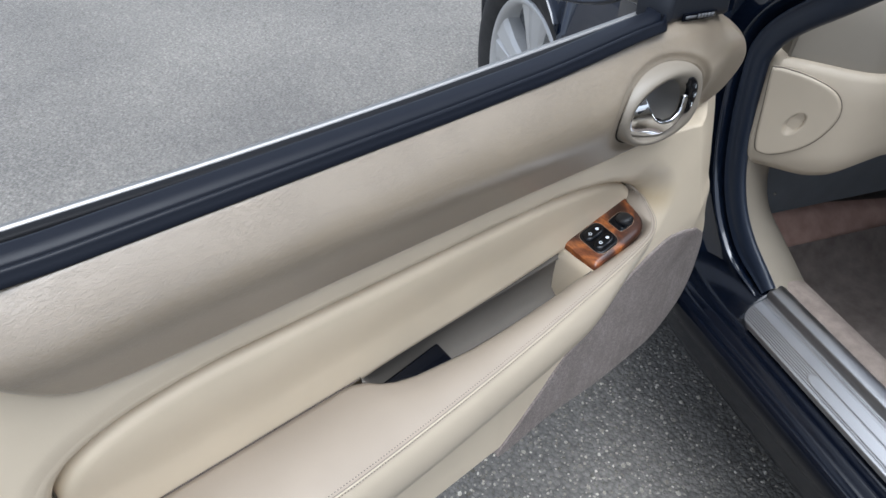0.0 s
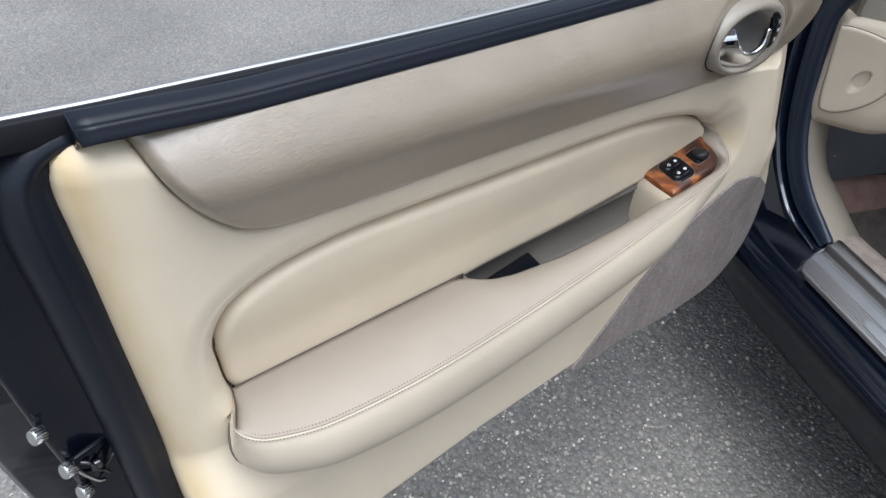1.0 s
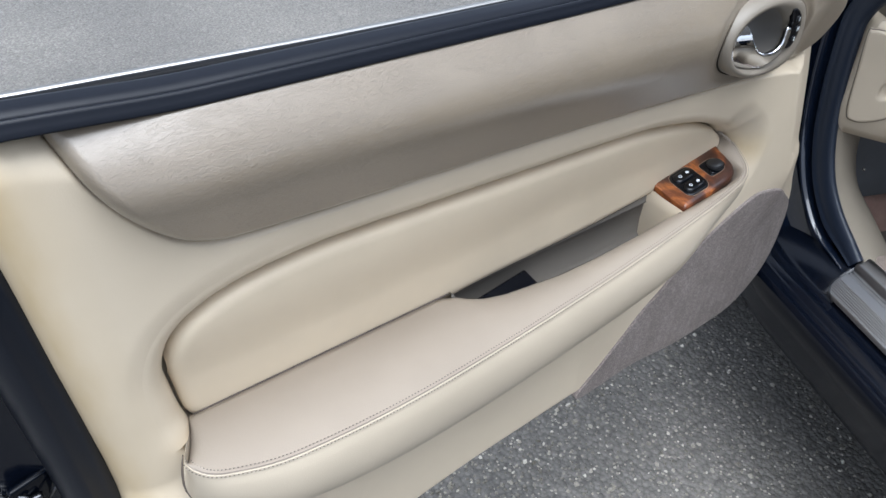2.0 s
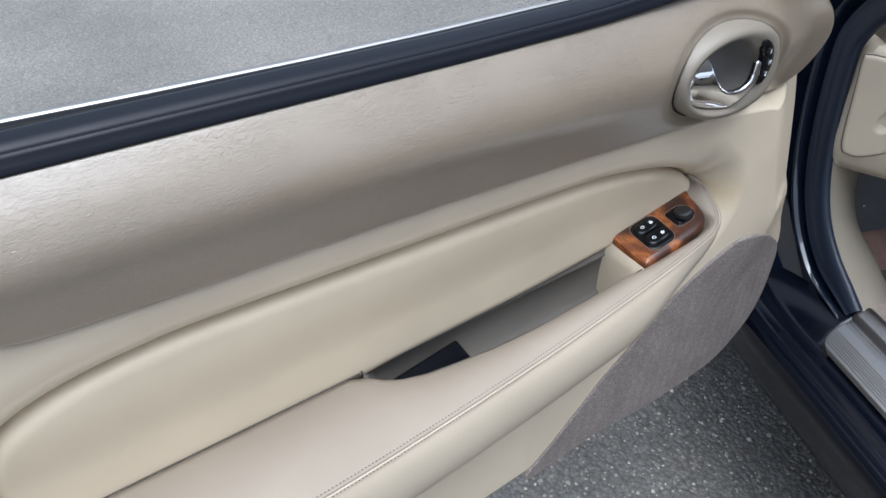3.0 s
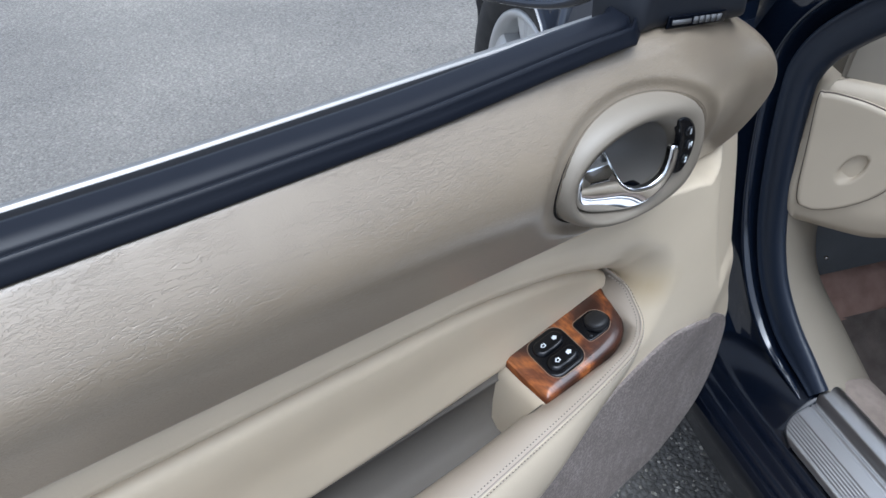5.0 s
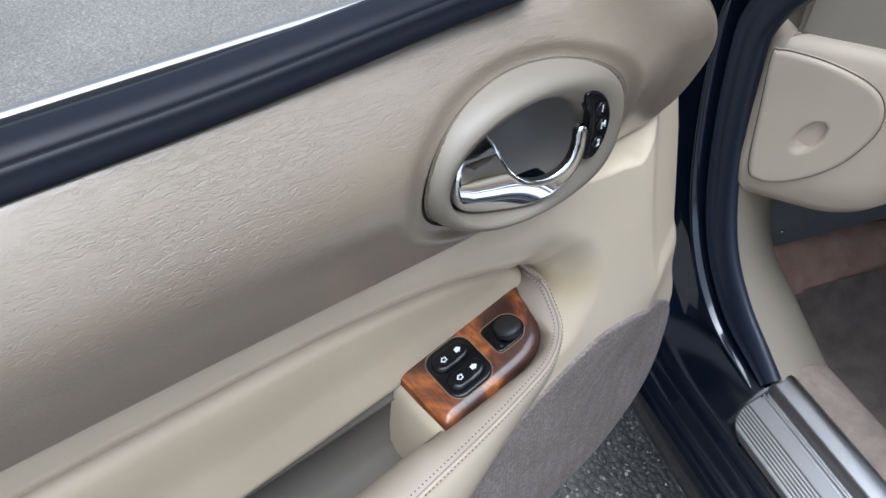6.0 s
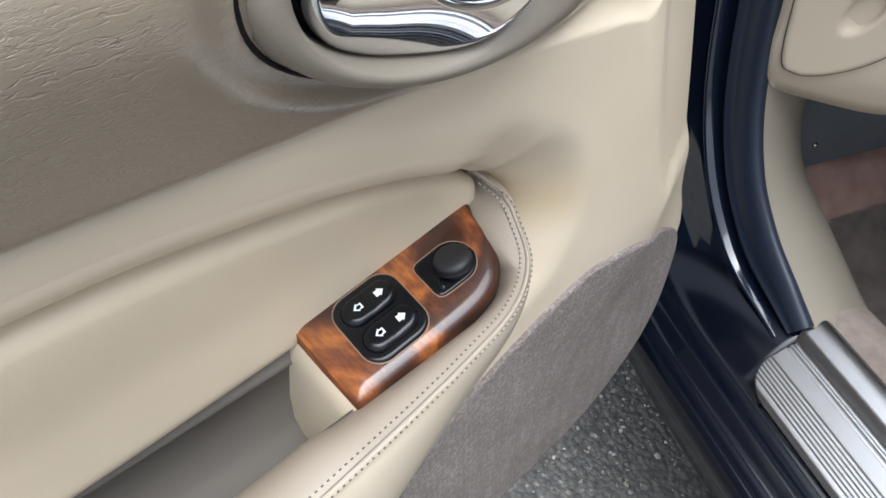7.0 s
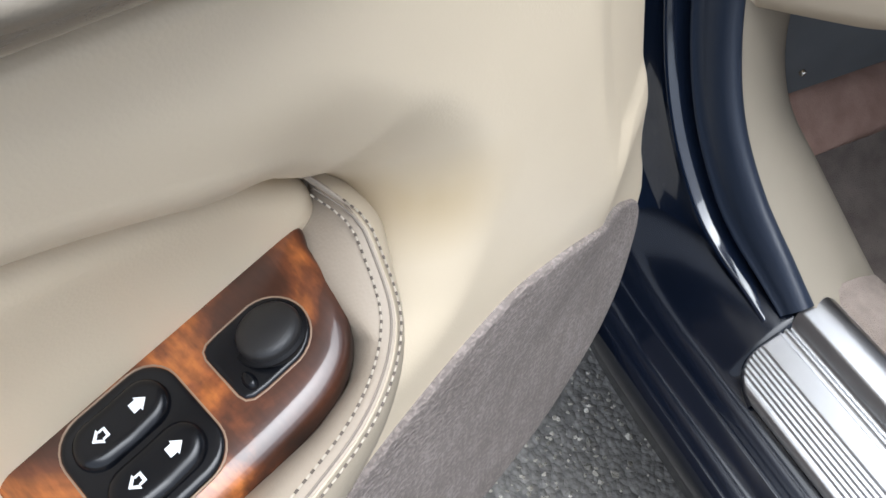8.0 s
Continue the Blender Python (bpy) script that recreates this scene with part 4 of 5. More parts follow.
def build_latch():
    turn = Euler((radians(10), 0, radians(14))).to_matrix().to_4x4()
    lt = part("latch", turned(block(0, 0, 0, 0.052, 0.006, 0.060, 0.002), Matrix.Translation((-0.074, 0.058, 0.602)) @ turn), M_GLOSSBLACK, door, "black door latch plate with steel claw and screws")
    part("latch_claw", tube(curve([(-0.100, 0.050, 0.618), (-0.094, 0.047, 0.606), (-0.086, 0.047, 0.590), (-0.080, 0.049, 0.584)], 6), 0.0018, 8), M_STEEL, lt, "bright steel latch claw")
    part("latch_hook", joined(tube(curve([(-0.093, 0.047, 0.622), (-0.086, 0.044, 0.618), (-0.083, 0.045, 0.606), (-0.078, 0.046, 0.600), (-0.075, 0.046, 0.594)], 6), 0.0016, 8), block(-0.082, 0.047, 0.610, 0.010, 0.006, 0.010, 0.002)), M_LATCH, lt)
    part("latch_rod", tube([(-0.076, 0.046, 0.604), (-0.060, 0.046, 0.622)], 0.0013, 8), M_LATCH, lt)
    bm = bmesh.new()
    tri = [(-0.062, 0.046, 0.634), (-0.044, 0.046, 0.604), (-0.056, 0.046, 0.598)]
    bm.faces.new([bm.verts.new(p) for p in tri])
    ret = bmesh.ops.extrude_face_region(bm, geom=list(bm.faces))
    for v in ret["geom"]:
        if isinstance(v, bmesh.types.BMVert):
            v.co.y += 0.008
    part("latch_tab", bm, M_MATT, lt, flat=True)
    for x, y, z in ((-0.113, 0.050, 0.672), (-0.103, 0.050, 0.617), (-0.098, 0.052, 0.578)):
        m = Matrix.Translation((x, y, z)) @ Euler((radians(20), radians(-72), 0)).to_matrix().to_4x4()
        part("screw", disc(0.0072, 0.012, m, 18, 0.002), M_STEEL, lt, "bright steel latch screw")


build_latch()


def build_tweeter():
    edge = curve([(0.700, 0.912), (0.706, 0.909), (0.72, 0.907), (0.78, 0.899), (0.824, 0.891), (0.832, 0.900), (0.828, 0.99), (0.80, 1.06), (0.76, 1.03), (0.72, 0.975), (0.702, 0.940)], 6, True)
    tw = part("tweeter_cover", pad(edge, lambda a, b, h: (a, 0.036 - h + 0.05 * (b - 0.9) - 0.004 * smooth((0.735 - a) / 0.05), b), 0.019, 0.012, 50, 36, 2.0, 0.02), M_MATT, door, "black triangular tweeter cover with small badge")
    at = Matrix.Translation((0.762, 0.0155, 0.9100)) @ Euler((0, radians(9.5), 0)).to_matrix().to_4x4()
    part("badge", turned(block(0, 0, 0, 0.066, 0.002, 0.0085, 0.0008), at), M_GLOSSBLACK, tw)
    part("badge_bar", turned(block(-0.019, -0.0014, 0, 0.020, 0.001, 0.0030), at), M_PALE, tw)
    for k in range(5):
        part("badge_bar", turned(block(-0.003 + 0.0068 * k, -0.0014, 0, 0.0048, 0.001, 0.0046), at), M_PALE, tw)


build_tweeter()


def build_mirror():
    # housing on the door's front corner
    at = Matrix.Translation((0.80, 0.255, 0.915)) @ Euler((radians(-10), 0, 0)).to_matrix().to_4x4()
    a = np.linspace(0, 2 * np.pi, 48, endpoint=False)

    def ring(sy, sz, x):
        c, s = np.cos(a), np.sin(a)
        return np.stack([x + 0 * a, sy * np.sign(c) * np.abs(c) ** 0.7, sz * np.sign(s) * np.abs(s) ** 0.7], 1)

    rows = [ring(0.122, 0.062, 0.006), ring(0.124, 0.064, -0.004), ring(0.130, 0.069, -0.007), ring(0.134, 0.072, 0.0), ring(0.131, 0.070, 0.04), ring(0.10, 0.052, 0.085), ring(0.03, 0.02, 0.105)]
    hs = part("mirror_housing", turned(grid_mesh(np.array(rows), wrap=True), at), M_PAINT, door, "black oval door mirror housing")
    bm = bmesh.new()
    bm.faces.new([bm.verts.new(p) for p in ring(0.123, 0.063, 0.002)])
    part("mirror_glass", turned(bm, at), M_MIRROR, hs, "silvered mirror glass", flat=True)
    part("mirror_foot", block(0.835, 0.10, 0.895, 0.06, 0.12, 0.05, 0.015), M_PAINT, hs)


build_mirror()

# ---------------------------------------------------------------- small black case in the pocket
case = thing("black_case", (0.395, 0.015, 0.60), "small glossy black case lying in the door pocket", "case")
cm = Matrix.Translation((0.380, 0.016, 0.606)) @ Euler((radians(14), radians(-6), radians(2))).to_matrix().to_4x4()
part("case_shell", turned(block(0, 0, 0, 0.078, 0.034, 0.022, 0.003), cm), M_GLOSSBLACK, case)
part("case_lid", turned(block(0, 0.001, 0.0118, 0.070, 0.027, 0.002, 0.0008), cm), M_GLOSSBLACK, case)
rim = curve([(-0.0345, -0.0125, 0.0122), (-0.0345, 0.0140, 0.0122), (0.0345, 0.0140, 0.0122), (0.0345, -0.0125, 0.0122)], 1)
part("case_piping", turned(tube(rim, 0.0005, 6), cm), M_STEEL, case, "thin pale line round the lid")

# ---------------------------------------------------------------- car body beside the door
# car axes: u forward, w inward from the sill plate's outer front corner
FWD, INW = np.array([0.37, 0.929, 0.0]), np.array([0.929, -0.37, 0.0])
ORG = np.array([1.0, -0.06, 0.0])


def cw(u, w, z):
    return tuple(ORG + FWD * u + INW * w + np.array([0, 0, z]))


car = thing("car", cw(-0.3, 0.5, 0.0), "dark car body with cream interior seen through the open doorway", "car")
CARM = Matrix(((FWD[0], INW[0], 0, ORG[0]), (FWD[1], INW[1], 0, ORG[1]), (0, 0, 1, 0), (0, 0, 0, 1)))


def uw_part(name, bm, material, parent=car, label="", flat=False):
    """A part drawn in (u, w, z)."""
    return part(name, turned(bm, CARM), material, parent, label, flat)


def build_sill():
    prof = [(0.10, 0.36), (0.06, 0.394), (0.046, 0.384), (0.0, 0.364), (-0.004, 0.360), (-0.020, 0.357), (-0.026, 0.361), (-0.031, 0.361), (-0.036, 0.354), (-0.052, 0.349), (-0.056, 0.353), (-0.060, 0.352), (-0.064, 0.340), (-0.062, 0.320),
            (-0.050, 0.300), (-0.046, 0.290), (-0.040, 0.260), (-0.015, 0.215), (0.02, 0.185), (0.06, 0.165), (0.20, 0.16)]
    us = np.concatenate([np.linspace(-1.3, -0.006, 30), np.linspace(-0.002, 0.010, 5), np.linspace(0.03, 0.36, 17)])
    rows = []
    for u in us:
        ahead = float(smooth((u + 0.004) / 0.012))
        rows.append([(u, w + 0.03 * smooth((u - 0.05) / 0.3), z + (ahead * (0.020 if w == 0.046 else 0.008) if 0.04 < w < 0.07 else 0.0)) for w, z in prof])
    uw_part("rocker", sweep(rows), M_DIMPAINT, car, "glossy black sill with moulded lips")


build_sill()


def build_sill_plate():
    # ribbed aluminium tread with a rounded front corner
    def top(w):
        return 0.371 + 0.55 * w

    n_u, n_w = 60, 66
    rows = []
    for i in range(n_u):
        s = i / (n_u - 1)
        row = []
        for j in range(n_w):
            w = -0.005 + 0.039 * j / (n_w - 1)
            front = 0.004 - 0.030 * (1 - math.sqrt(max(0.0, 1 - (1 - min(1, (w + 0.005) / 0.026)) ** 2)))
            u = front - (0.9 + front) * s ** 1.6
            rib = 0.0
            if 0.0 < w < 0.0215:
                rib = 0.00060 * (0.5 - 0.5 * math.cos(w / 0.0215 * 2 * math.pi * 7))
            edge = 0.004 * (1 - min(1, (w + 0.005) / 0.003)) ** 2
            row.append((u, w - 0.002, top(w) + 0.0035 - rib - edge))
        row.append((row[-1][0], 0.033, top(0.034) - 0.004))
        rows.append(row)
    first = [(p[0] + 0.001, p[1], p[2] - 0.005) for p in rows[0]]
    plate = uw_part("tread_plate", sweep([first] + rows), M_ALU, car, "ribbed brushed aluminium sill tread plate")
    # plain groove, then the inner bright finisher
    rows = []
    for u in np.linspace(0.006, -0.9, 40):
        rows.append([(u, 0.033, 0.388), (u, 0.0345, 0.3905), (u, 0.0360, 0.3902), (u, 0.0372, 0.3925), (u, 0.0400, 0.3940), (u, 0.0410, 0.3928), (u, 0.0425, 0.3985), (u, 0.0440, 0.4085), (u, 0.047, 0.4105), (u, 0.058, 0.4135), (u, 0.066, 0.4140), (u, 0.072, 0.411), (u, 0.075, 0.400)])
    inner = uw_part("inner_finisher", sweep(rows), M_ALU, car, "bright aluminium inner sill finisher")
    pl = pad(np.array([(-0.14, 0.010), (-0.145, 0.0045), (-0.158, 0.002), (-0.40, 0.002), (-0.415, 0.010), (-0.40, 0.018), (-0.158, 0.018), (-0.145, 0.0155)]), lambda a, b, h: (a, b, top(b) + 0.0036 + h), 0.0010, 0.0014, 40, 12, 2.0, 0.002)
    uw_part("badge_plate", pl, M_ALU, plate, "smooth inlaid plate on the tread")


build_sill_plate()

OPENING = curve([(-0.10, 0.985), (-0.03, 0.927), (0.027, 0.879), (0.068, 0.844), (0.114, 0.806), (0.148, 0.772), (0.166, 0.742), (0.170, 0.715), (0.163, 0.635), (0.146, 0.555), (0.118, 0.497), (0.078, 0.457), (0.032, 0.430), (0.004, 0.414)], 10)


def build_pillar():
    # seal, gutter and painted flanges follow the opening's edge
    t = np.gradient(OPENING, axis=0)
    t /= np.linalg.norm(t, axis=1)[:, None]
    nrm = np.stack([-t[:, 1], t[:, 0]], 1)
    nrm *= np.where((nrm[:, 0] - 0.3 * nrm[:, 1])[:, None] > 0, 1, -1)

    def along(prof, fade=True):
        rows = []
        for (u, z), (nu, nz) in zip(OPENING, nrm):
            low = smooth((0.46 - z) / 0.06)
            row = []
            for o, w in prof:
                o2 = o * (1 - 0.55 * low)
                row.append((u + nu * o2, w, z + nz * o2))
            rows.append(row)
        return sweep(rows)

    uw_part("door_seal", along([(-0.001, 0.053), (-0.003, 0.049), (0.000, 0.044), (0.006, 0.041), (0.020, 0.039), (0.028, 0.040), (0.0305, 0.038), (0.033, 0.037), (0.0355, 0.039), (0.0365, 0.045), (0.0365, 0.060)]), M_RUBBER, car, "matt black rubber doorway seal")
    uw_part("hinge_pillar", along([(0.030, 0.060), (0.038, 0.058), (0.044, 0.056), (0.048, 0.044), (0.0500, 0.032), (0.0520, 0.029), (0.0545, 0.0305), (0.058, 0.036), (0.068, 0.036), (0.078, 0.034), (0.088, 0.032), (0.098, 0.030), (0.106, 0.027), (0.118, 0.018), (0.15, 0.010), (0.165, -0.020), (0.172, -0.040), (0.19, -0.042), (0.30, -0.03)]), M_PAINT, car, "glossy black door pillar with folded flanges")
    # kick panel inside the opening, down to the footwell's edge
    edge = evenly(OPENING[OPENING[:, 1] < 0.66], 80)
    inner = evenly(curve([(0.19, 0.65), (0.188, 0.58), (0.186, 0.53), (0.176, 0.485), (0.150, 0.448), (0.102, 0.422), (0.05, 0.395), (0.000, 0.370)], 10), 80)
    rows = []
    for (u, z), (u2, z2) in zip(edge, inner):
        row = []
        for p in np.linspace(0, 1, 9):
            bow = 0.010 * math.sin(math.pi * p)
            row.append((u + (u2 - u) * p - bow, 0.050 + 0.092 * p, z + (z2 - z) * p + bow * 0.5))
        row.append((u2 + 0.012, 0.147, z2 - 0.012))
        row.append((u2 + 0.06, 0.150, z2 - 0.06))
        row.append((u2 + 0.12, 0.152, z2 - 0.20))
        rows.append(row)
    uw_part("kick_panel", sweep(rows), M_KICK_SHADE, car, "cream kick panel beside the footwell")


build_pillar()


def build_dash():
    plan = curve([(0.30, 0.062), (0.20, 0.056), (0.165, 0.050), (0.148, 0.0475), (0.130, 0.0615), (0.10, 0.090), (0.072, 0.117), (0.050, 0.150), (0.038, 0.20), (0.025, 0.28), (0.02, 0.45), (0.02, 0.80), (0.02, 1.35)], 8)
    side = [(0.14, -0.010), (0.05, -0.012), (0.016, -0.006), (0.002, 0.014), (0.0, 0.05), (0.001, 0.10), (0.003, 0.15), (0.006, 0.190), (0.012, 0.200), (0.022, 0.203), (0.05, 0.203)]
    t = np.gradient(plan, axis=0)
    t /= np.linalg.norm(t, axis=1)[:, None]
    inn = np.stack([t[:, 1], -t[:, 0]], 1)
    rows = []
    for (u, w), (iu, iw) in zip(plan, inn):
        top = 0.744
        base = 0.566 + 0.048 * float(smooth((w - 0.09) / 0.14))
        rows.append([(u + iu * d, w + iw * d, base + (top - base) * h / 0.203) for d, h in side])
    uw_part("lower_dash", sweep(rows), M_DASH, car, "cream lower dashboard end")
    rows = []
    for (u, w), (iu, iw) in zip(plan, inn):
        rows.append([(u + iu * d, w + iw * d, 0.744 + h) for d, h in ((0.020, -0.012), (0.022, 0.0), (0.026, 0.06), (0.05, 0.12), (0.14, 0.17), (0.40, 0.20))])
    uw_part("upper_dash", sweep(rows), M_DASHTOP, car, "taupe upper dashboard")
    # cover on the dash's end, facing the doorway
    o = np.array([0.100, 0.090])
    ax = np.array([-0.72, 0.69])
    nr = np.array([-0.69, -0.72])
    edge = curve([(-0.070, 0.727), (-0.065, 0.7325), (-0.050, 0.7335), (-0.018, 0.730), (0.018, 0.719), (0.036, 0.702), (0.040, 0.675), (0.025, 0.638), (0.002, 0.612), (-0.025, 0.595), (-0.046, 0.591), (-0.059, 0.604), (-0.066, 0.677)], 6, True)
    dim = (-0.0145, 0.653)

    def place(a, b, h):
        p, q = (a - dim[0]), (b - dim[1])
        along, over = 0.42 * p + 0.91 * q, 0.91 * p - 0.42 * q
        d = np.hypot(over / 0.0105, along / 0.0205)
        h2 = h - 0.015 * smooth((1.06 - d) / 0.30) * (0.25 + 0.75 * smooth((along + 0.02) / 0.036))
        return o[0] + ax[0] * a + nr[0] * (h2 + 0.001), o[1] + ax[1] * a + nr[1] * (h2 + 0.001), b

    # thin dark tube drawn for the shadow in the cover's gap
    gap = np.vstack([edge, edge[:1]])
    uw_part("cover_gap_shade", tube([place(p, q, -0.0008) for p, q in gap], 0.0011, 6, True), M_HOLE_SHADE, car, "dark line for the gap shade round the dashboard end cover")
    uw_part("fuse_cover", pad(edge, place, 0.004, 0.005, 70, 60, 2.0, 0.006), M_DASH, car, "cream dashboard end cover with finger hollow")


build_dash()


def build_footwell():
    uw_part("floor", block(-0.30, 0.72, 0.20, 1.4, 1.16, 0.02, 0.004), M_FLOOR, car, "dark brown footwell carpet")
    rows = []
    for u in np.linspace(-1.0, 0.012, 24):
        rows.append([(u, 0.070, 0.404), (u, 0.080, 0.4115), (u, 0.100, 0.411), (u, 0.120, 0.404), (u, 0.136, 0.388), (u, 0.146, 0.33), (u, 0.155, 0.22), (u, 0.20, 0.208)])
    uw_part("sill_carpet", sweep(rows), M_SILLCARPET, car, "pink brown carpet over the inner sill")
    rows = []
    for w in np.linspace(0.14, 1.2, 12):
        rows.append([(-0.05, w, 0.212), (0.14, w, 0.215), (0.17, w, 0.225), (0.20, w, 0.250), (0.216, w, 0.272)])
    uw_part("toe_board", sweep(rows), M_FLOOR, car, "brown carpeted toe board")
    rows = []
    for w in np.linspace(0.146, 0.75, 12):
        rows.append([(u, w, z - 0.14 * (w - 0.20)) for u, z in ((0.212, 0.262), (0.214, 0.284), (0.222, 0.290), (0.258, 0.330), (0.268, 0.336), (0.29, 0.336))])
    uw_part("footrest", sweep(rows), M_FOOT, car, "reddish brown sloping footrest")
    rows = []
    for w in np.linspace(0.148, 1.2, 8):
        rows.append([(0.10, w, 0.60), (0.20, w, 0.55), (0.25, w, 0.50), (0.262, w, 0.40), (0.266, w, 0.325)])
    uw_part("under_dash", sweep(rows), M_UNDER, car, "black panel under the dashboard")
    m = Matrix.Translation((0.156, 0.146, 0.476)) @ Euler((0, radians(70), 0)).to_matrix().to_4x4()
    uw_part("stud", disc(0.0028, 0.004, m, 12, 0.0008), M_STEEL, car)


build_footwell()


def build_seat(w):
    edge = curve([(-0.10, -0.24), (0.10, -0.25), (0.22, -0.20), (0.25, 0.0), (0.22, 0.20), (0.10, 0.25), (-0.10, 0.24), (-0.22, 0.20), (-0.24, 0.0), (-0.22, -0.20)], 5, True)
    seat = uw_part("seat_cushion", pad(edge, lambda a, b, h: (a - 0.45, b + w, 0.36 + h + 0.12 * a), 0.13, 0.10, 40, 30, 2.0, 0.14), M_SIDE, car, "cream leather seat cushion")
    uw_part("seat_back", pad(edge * np.array([1.35, 1.0]), lambda a, b, h: (-0.78 - 0.35 * a + h, b + w, 0.78 + a), 0.13, 0.10, 40, 30, 2.0, 0.06), M_SIDE, seat, "cream leather backrest")


for w_ in (0.40, 1.08):
    build_seat(w_)


def side_w(u):
    """How far the body side stands in from the sill plane: it narrows to nose and tail."""
    return -0.035 + min(0.42, 0.09 * max(0.0, (u - 0.98) / 0.3) ** 2) + 0.16 * max(0.0, (-2.1 - u) / 0.7) ** 2


def body_loft(name, us, top, label):
    """Body skin from sill to sill with round wheel arches and closed ends."""
    rows = []
    for u in us:
        w0, zt = side_w(u), top(u)
        prof = [(0.16, 0.16), (0.04, 0.19), (0.0, 0.30), (-0.012, 0.45), (0.0, 0.58), (0.03, zt - 0.12), (0.09, zt - 0.05), (0.20, zt - 0.015), (0.45, zt), (0.74, zt + 0.012)]
        half = []
        for w, z in prof:
            for c in WHEEL_U:
                r = abs(u - c)
                if r < 0.355 and z < 0.60 and w < 0.05:
                    z = max(z, WHEEL_Z + math.sqrt(0.355 ** 2 - r * r))
            half.append((w0 + w * (0.74 - w0) / 0.74, z))
        rows.append([(u, w, z) for w, z in half] + [(u, 1.48 - w, z) for w, z in half[::-1]])
    cap = [[(p[0] + (0.02 if us[-1] > us[0] else -0.02), 0.74 + (p[1] - 0.74) * 0.6, 0.42 + (p[2] - 0.42) * 0.6) for p in rows[-1]]]
    cap.append([(p[0], 0.74 + (p[1] - 0.74) * 0.02, 0.42 + (p[2] - 0.42) * 0.02) for p in cap[0]])
    uw_part(name, sweep(rows + cap), M_PAINT, car, label)


WHEEL_U, WHEEL_Z = (0.91, -1.68), 0.325


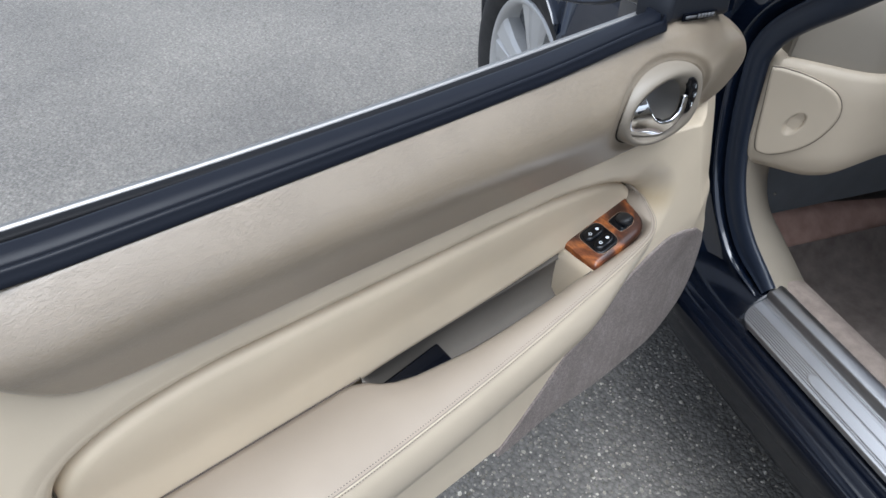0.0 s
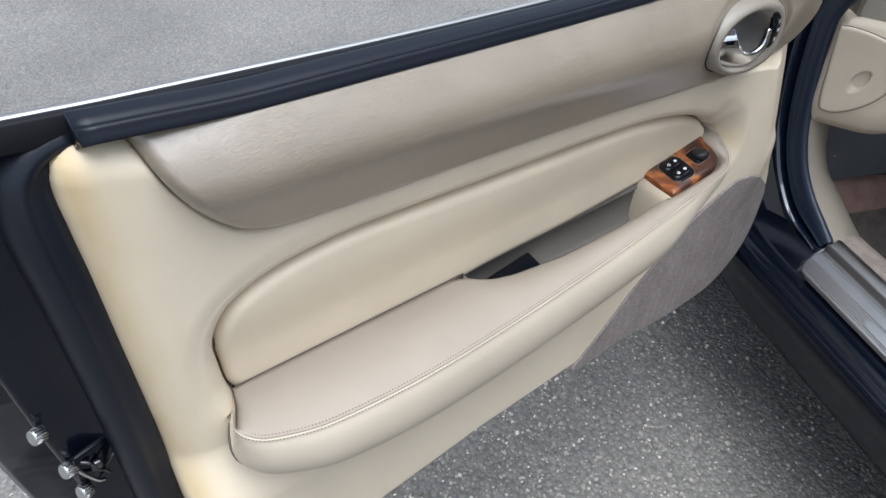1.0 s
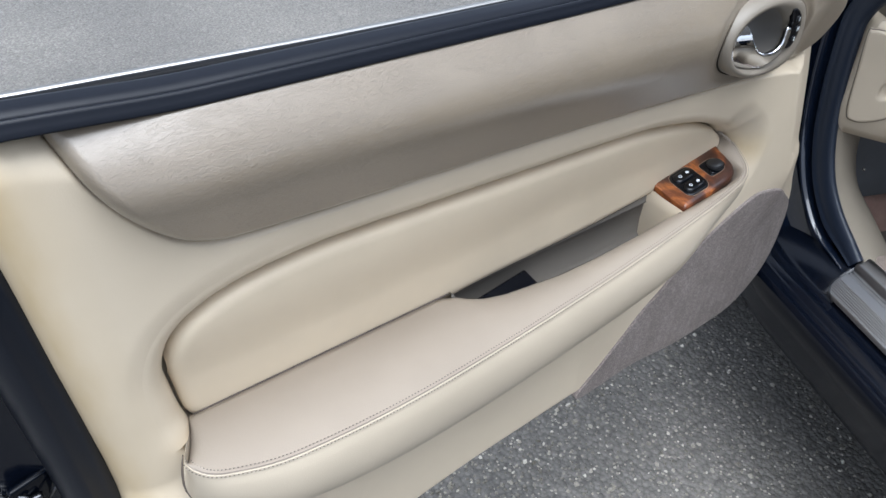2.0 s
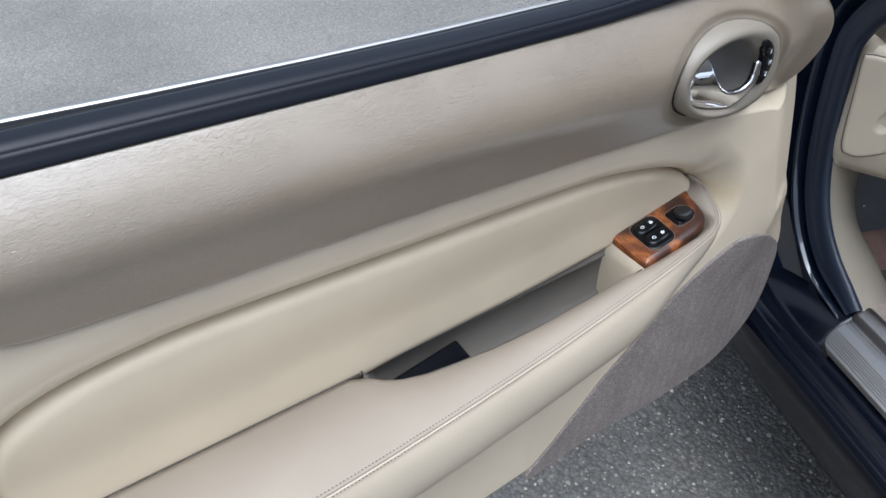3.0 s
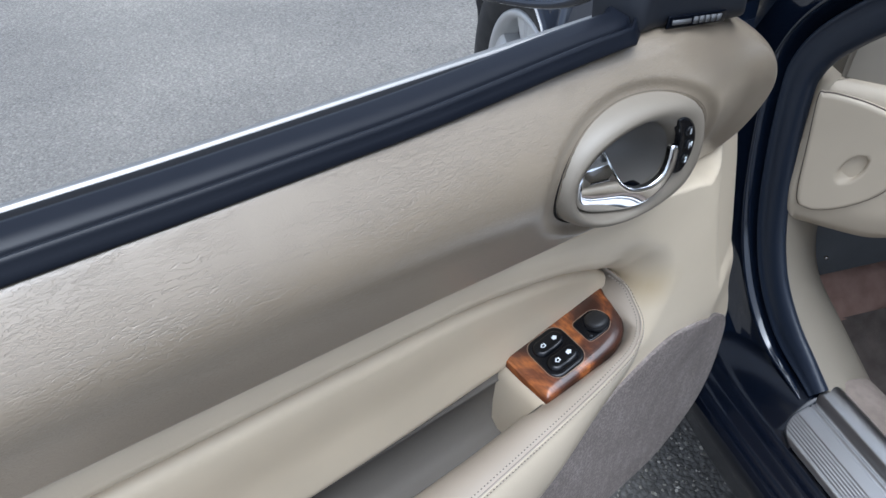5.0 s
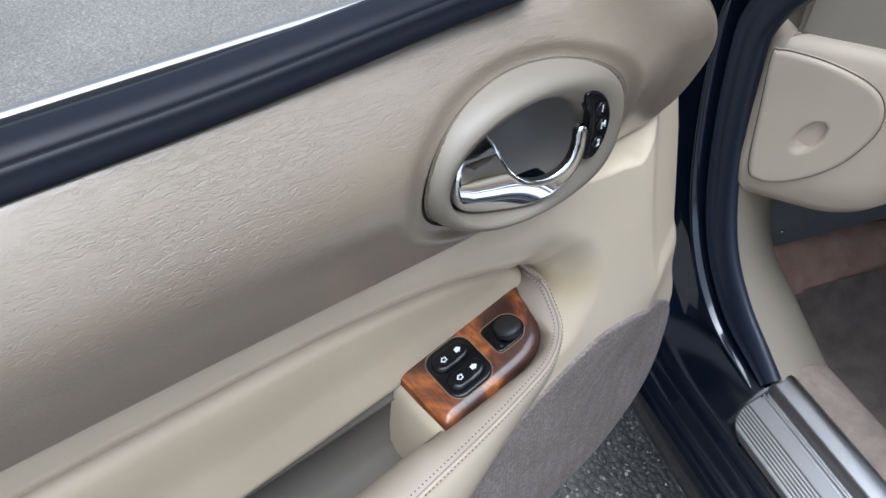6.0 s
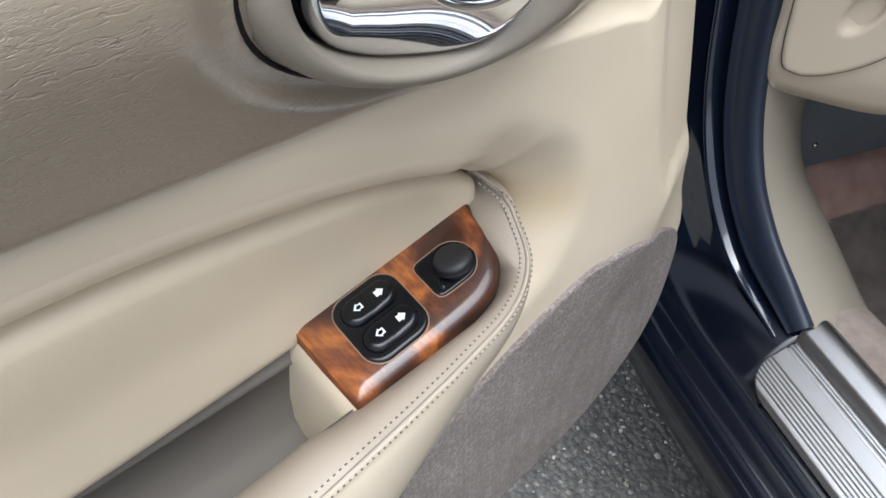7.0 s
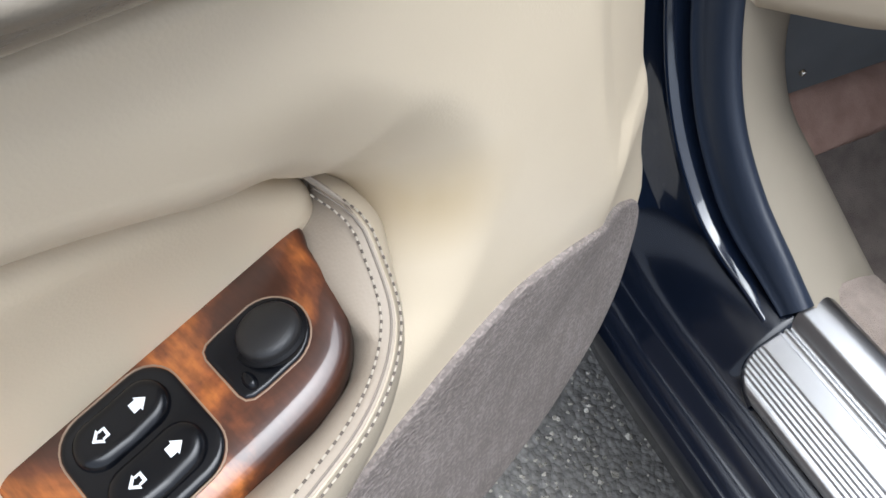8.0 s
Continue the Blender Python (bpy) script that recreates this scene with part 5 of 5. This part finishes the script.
def build_body():
    body_loft("front_body", np.concatenate([np.linspace(0.24, 1.35, 60), np.linspace(1.37, 1.72, 14)]), lambda u: 0.90 - 0.10 * float(smooth((u - 0.3) / 1.0)) - 0.28 * max(0.0, (u - 1.2) / 0.52) ** 2, "glossy black bonnet and front wings")
    body_loft("rear_body", np.concatenate([np.linspace(-1.22, -2.1, 50), np.linspace(-2.12, -2.75, 16)]), lambda u: 0.93 - 0.20 * max(0.0, (-1.9 - u) / 0.85) ** 2, "glossy black tail and rear wings")
    far = [[(u, 1.40, 0.20), (u, 1.52, 0.30), (u, 1.525, 0.50), (u, 1.50, 0.75), (u, 1.45, 0.90), (u, 1.41, 0.90), (u, 1.40, 0.20)] for u in np.linspace(-1.22, 0.24, 16)]
    uw_part("far_door", sweep(far), M_PAINT, car, "far side door")
    uw_part("rear_bulkhead", block(-1.20, 0.74, 0.55, 0.05, 1.36, 0.68, 0.02), M_FLOOR, car)
    # unseen roof with rounded edges, on raked pillars, added to shade the cabin
    rows = []
    for u in np.linspace(-1.40, 0.0, 16):
        e = 0.06 * abs((u + 0.70) / 0.70) ** 4
        rows.append([(u, 0.13, 1.150 - e), (u, 0.155, 1.190 - e), (u, 0.25, 1.235 - e), (u, 0.50, 1.265 - e), (u, 0.74, 1.275 - e), (u, 0.98, 1.265 - e), (u, 1.23, 1.235 - e), (u, 1.325, 1.190 - e), (u, 1.35, 1.150 - e), (u, 1.27, 1.165 - e), (u, 0.74, 1.235 - e), (u, 0.21, 1.165 - e), (u, 0.13, 1.150 - e)])
    uw_part("shading_roof", sweep(rows), M_PAINT, car, "unseen dark roof added to shade the cabin")
    for w0, w1 in ((0.09, 0.17), (1.39, 1.31)):
        uw_part("windscreen_pillar", tube(curve([(0.46, w0, 0.86), (0.24, w0 + (w1 - w0) * 0.55, 1.02), (-0.02, w1, 1.125)], 8), 0.028, 10), M_PAINT, car)
        uw_part("rear_pillar", tube(curve([(-1.95, w0, 0.90), (-1.65, w0 + (w1 - w0) * 0.6, 1.07), (-1.38, w1, 1.13)], 8), 0.045, 10), M_PAINT, car)
    for c in WHEEL_U:
        for w, side in ((0.115, 1), (1.365, -1)):
            t = Matrix.Translation((c, w, WHEEL_Z - 0.012)) @ Euler((radians(90 * side), 0, 0)).to_matrix().to_4x4()
            a = np.linspace(0, 2 * np.pi, 56, endpoint=False)
            tread = [(0.216, 0.085), (0.228, 0.098), (0.255, 0.108), (0.285, 0.104), (0.303, 0.092), (0.312, 0.070), (0.313, 0.0), (0.312, -0.070), (0.303, -0.092), (0.255, -0.108), (0.216, -0.085)]
            rows = [np.stack([r * np.cos(a), r * np.sin(a), h + 0 * a], 1) for r, h in tread]
            tyre = uw_part("tyre", turned(grid_mesh(np.array(rows), wrap=True), t), M_TYRE, car, "black rubber tyre")
            dish = [(0.221, 0.088), (0.219, 0.096), (0.212, 0.099), (0.205, 0.094), (0.200, 0.080), (0.196, 0.02), (0.12, -0.01), (0.02, -0.01)]
            rows = [np.stack([r * np.cos(a), r * np.sin(a), h + 0 * a], 1) for r, h in dish]
            uw_part("rim", turned(grid_mesh(np.array(rows), wrap=True), t), M_SILVER, tyre, "silver alloy rim")
            uw_part("hub_cap", turned(disc(0.045, 0.03, Matrix.Translation((0, 0, 0.07)), 24, 0.006), t), M_SILVER, tyre)
            for k in range(5):
                turn = Euler((0, 0, k * 2 * math.pi / 5 + 0.25)).to_matrix().to_4x4()
                rows = []
                for r, wd, h in ((0.03, 0.030, 0.078), (0.08, 0.036, 0.082), (0.13, 0.048, 0.086), (0.18, 0.070, 0.090), (0.206, 0.090, 0.090)):
                    rows.append([(r, -wd, h - 0.05), (r, -wd, h - 0.012), (r, -wd * 0.7, h - 0.004), (r, -wd * 0.12, h), (r, 0, h - 0.010), (r, wd * 0.12, h), (r, wd * 0.7, h - 0.004), (r, wd, h - 0.012), (r, wd, h - 0.05)])
                uw_part("spoke", turned(sweep(rows), t @ turn), M_SILVER, tyre, "silver wheel spoke", flat=True)


M_SILVER = mat("silver_paint", (0.62, 0.62, 0.61), 0.35, 0.3)
M_TYRE = mat("tyre_rubber", (0.028, 0.028, 0.029), 0.75)
k = Nodes(M_TYRE)
k.out(k.ramp(k.noise(30.0), [(0.3, (0.022, 0.022, 0.023)), (0.7, (0.04, 0.039, 0.038))]), None, k.bump(k.noise(300.0), 0.3, 0.001))
build_body()
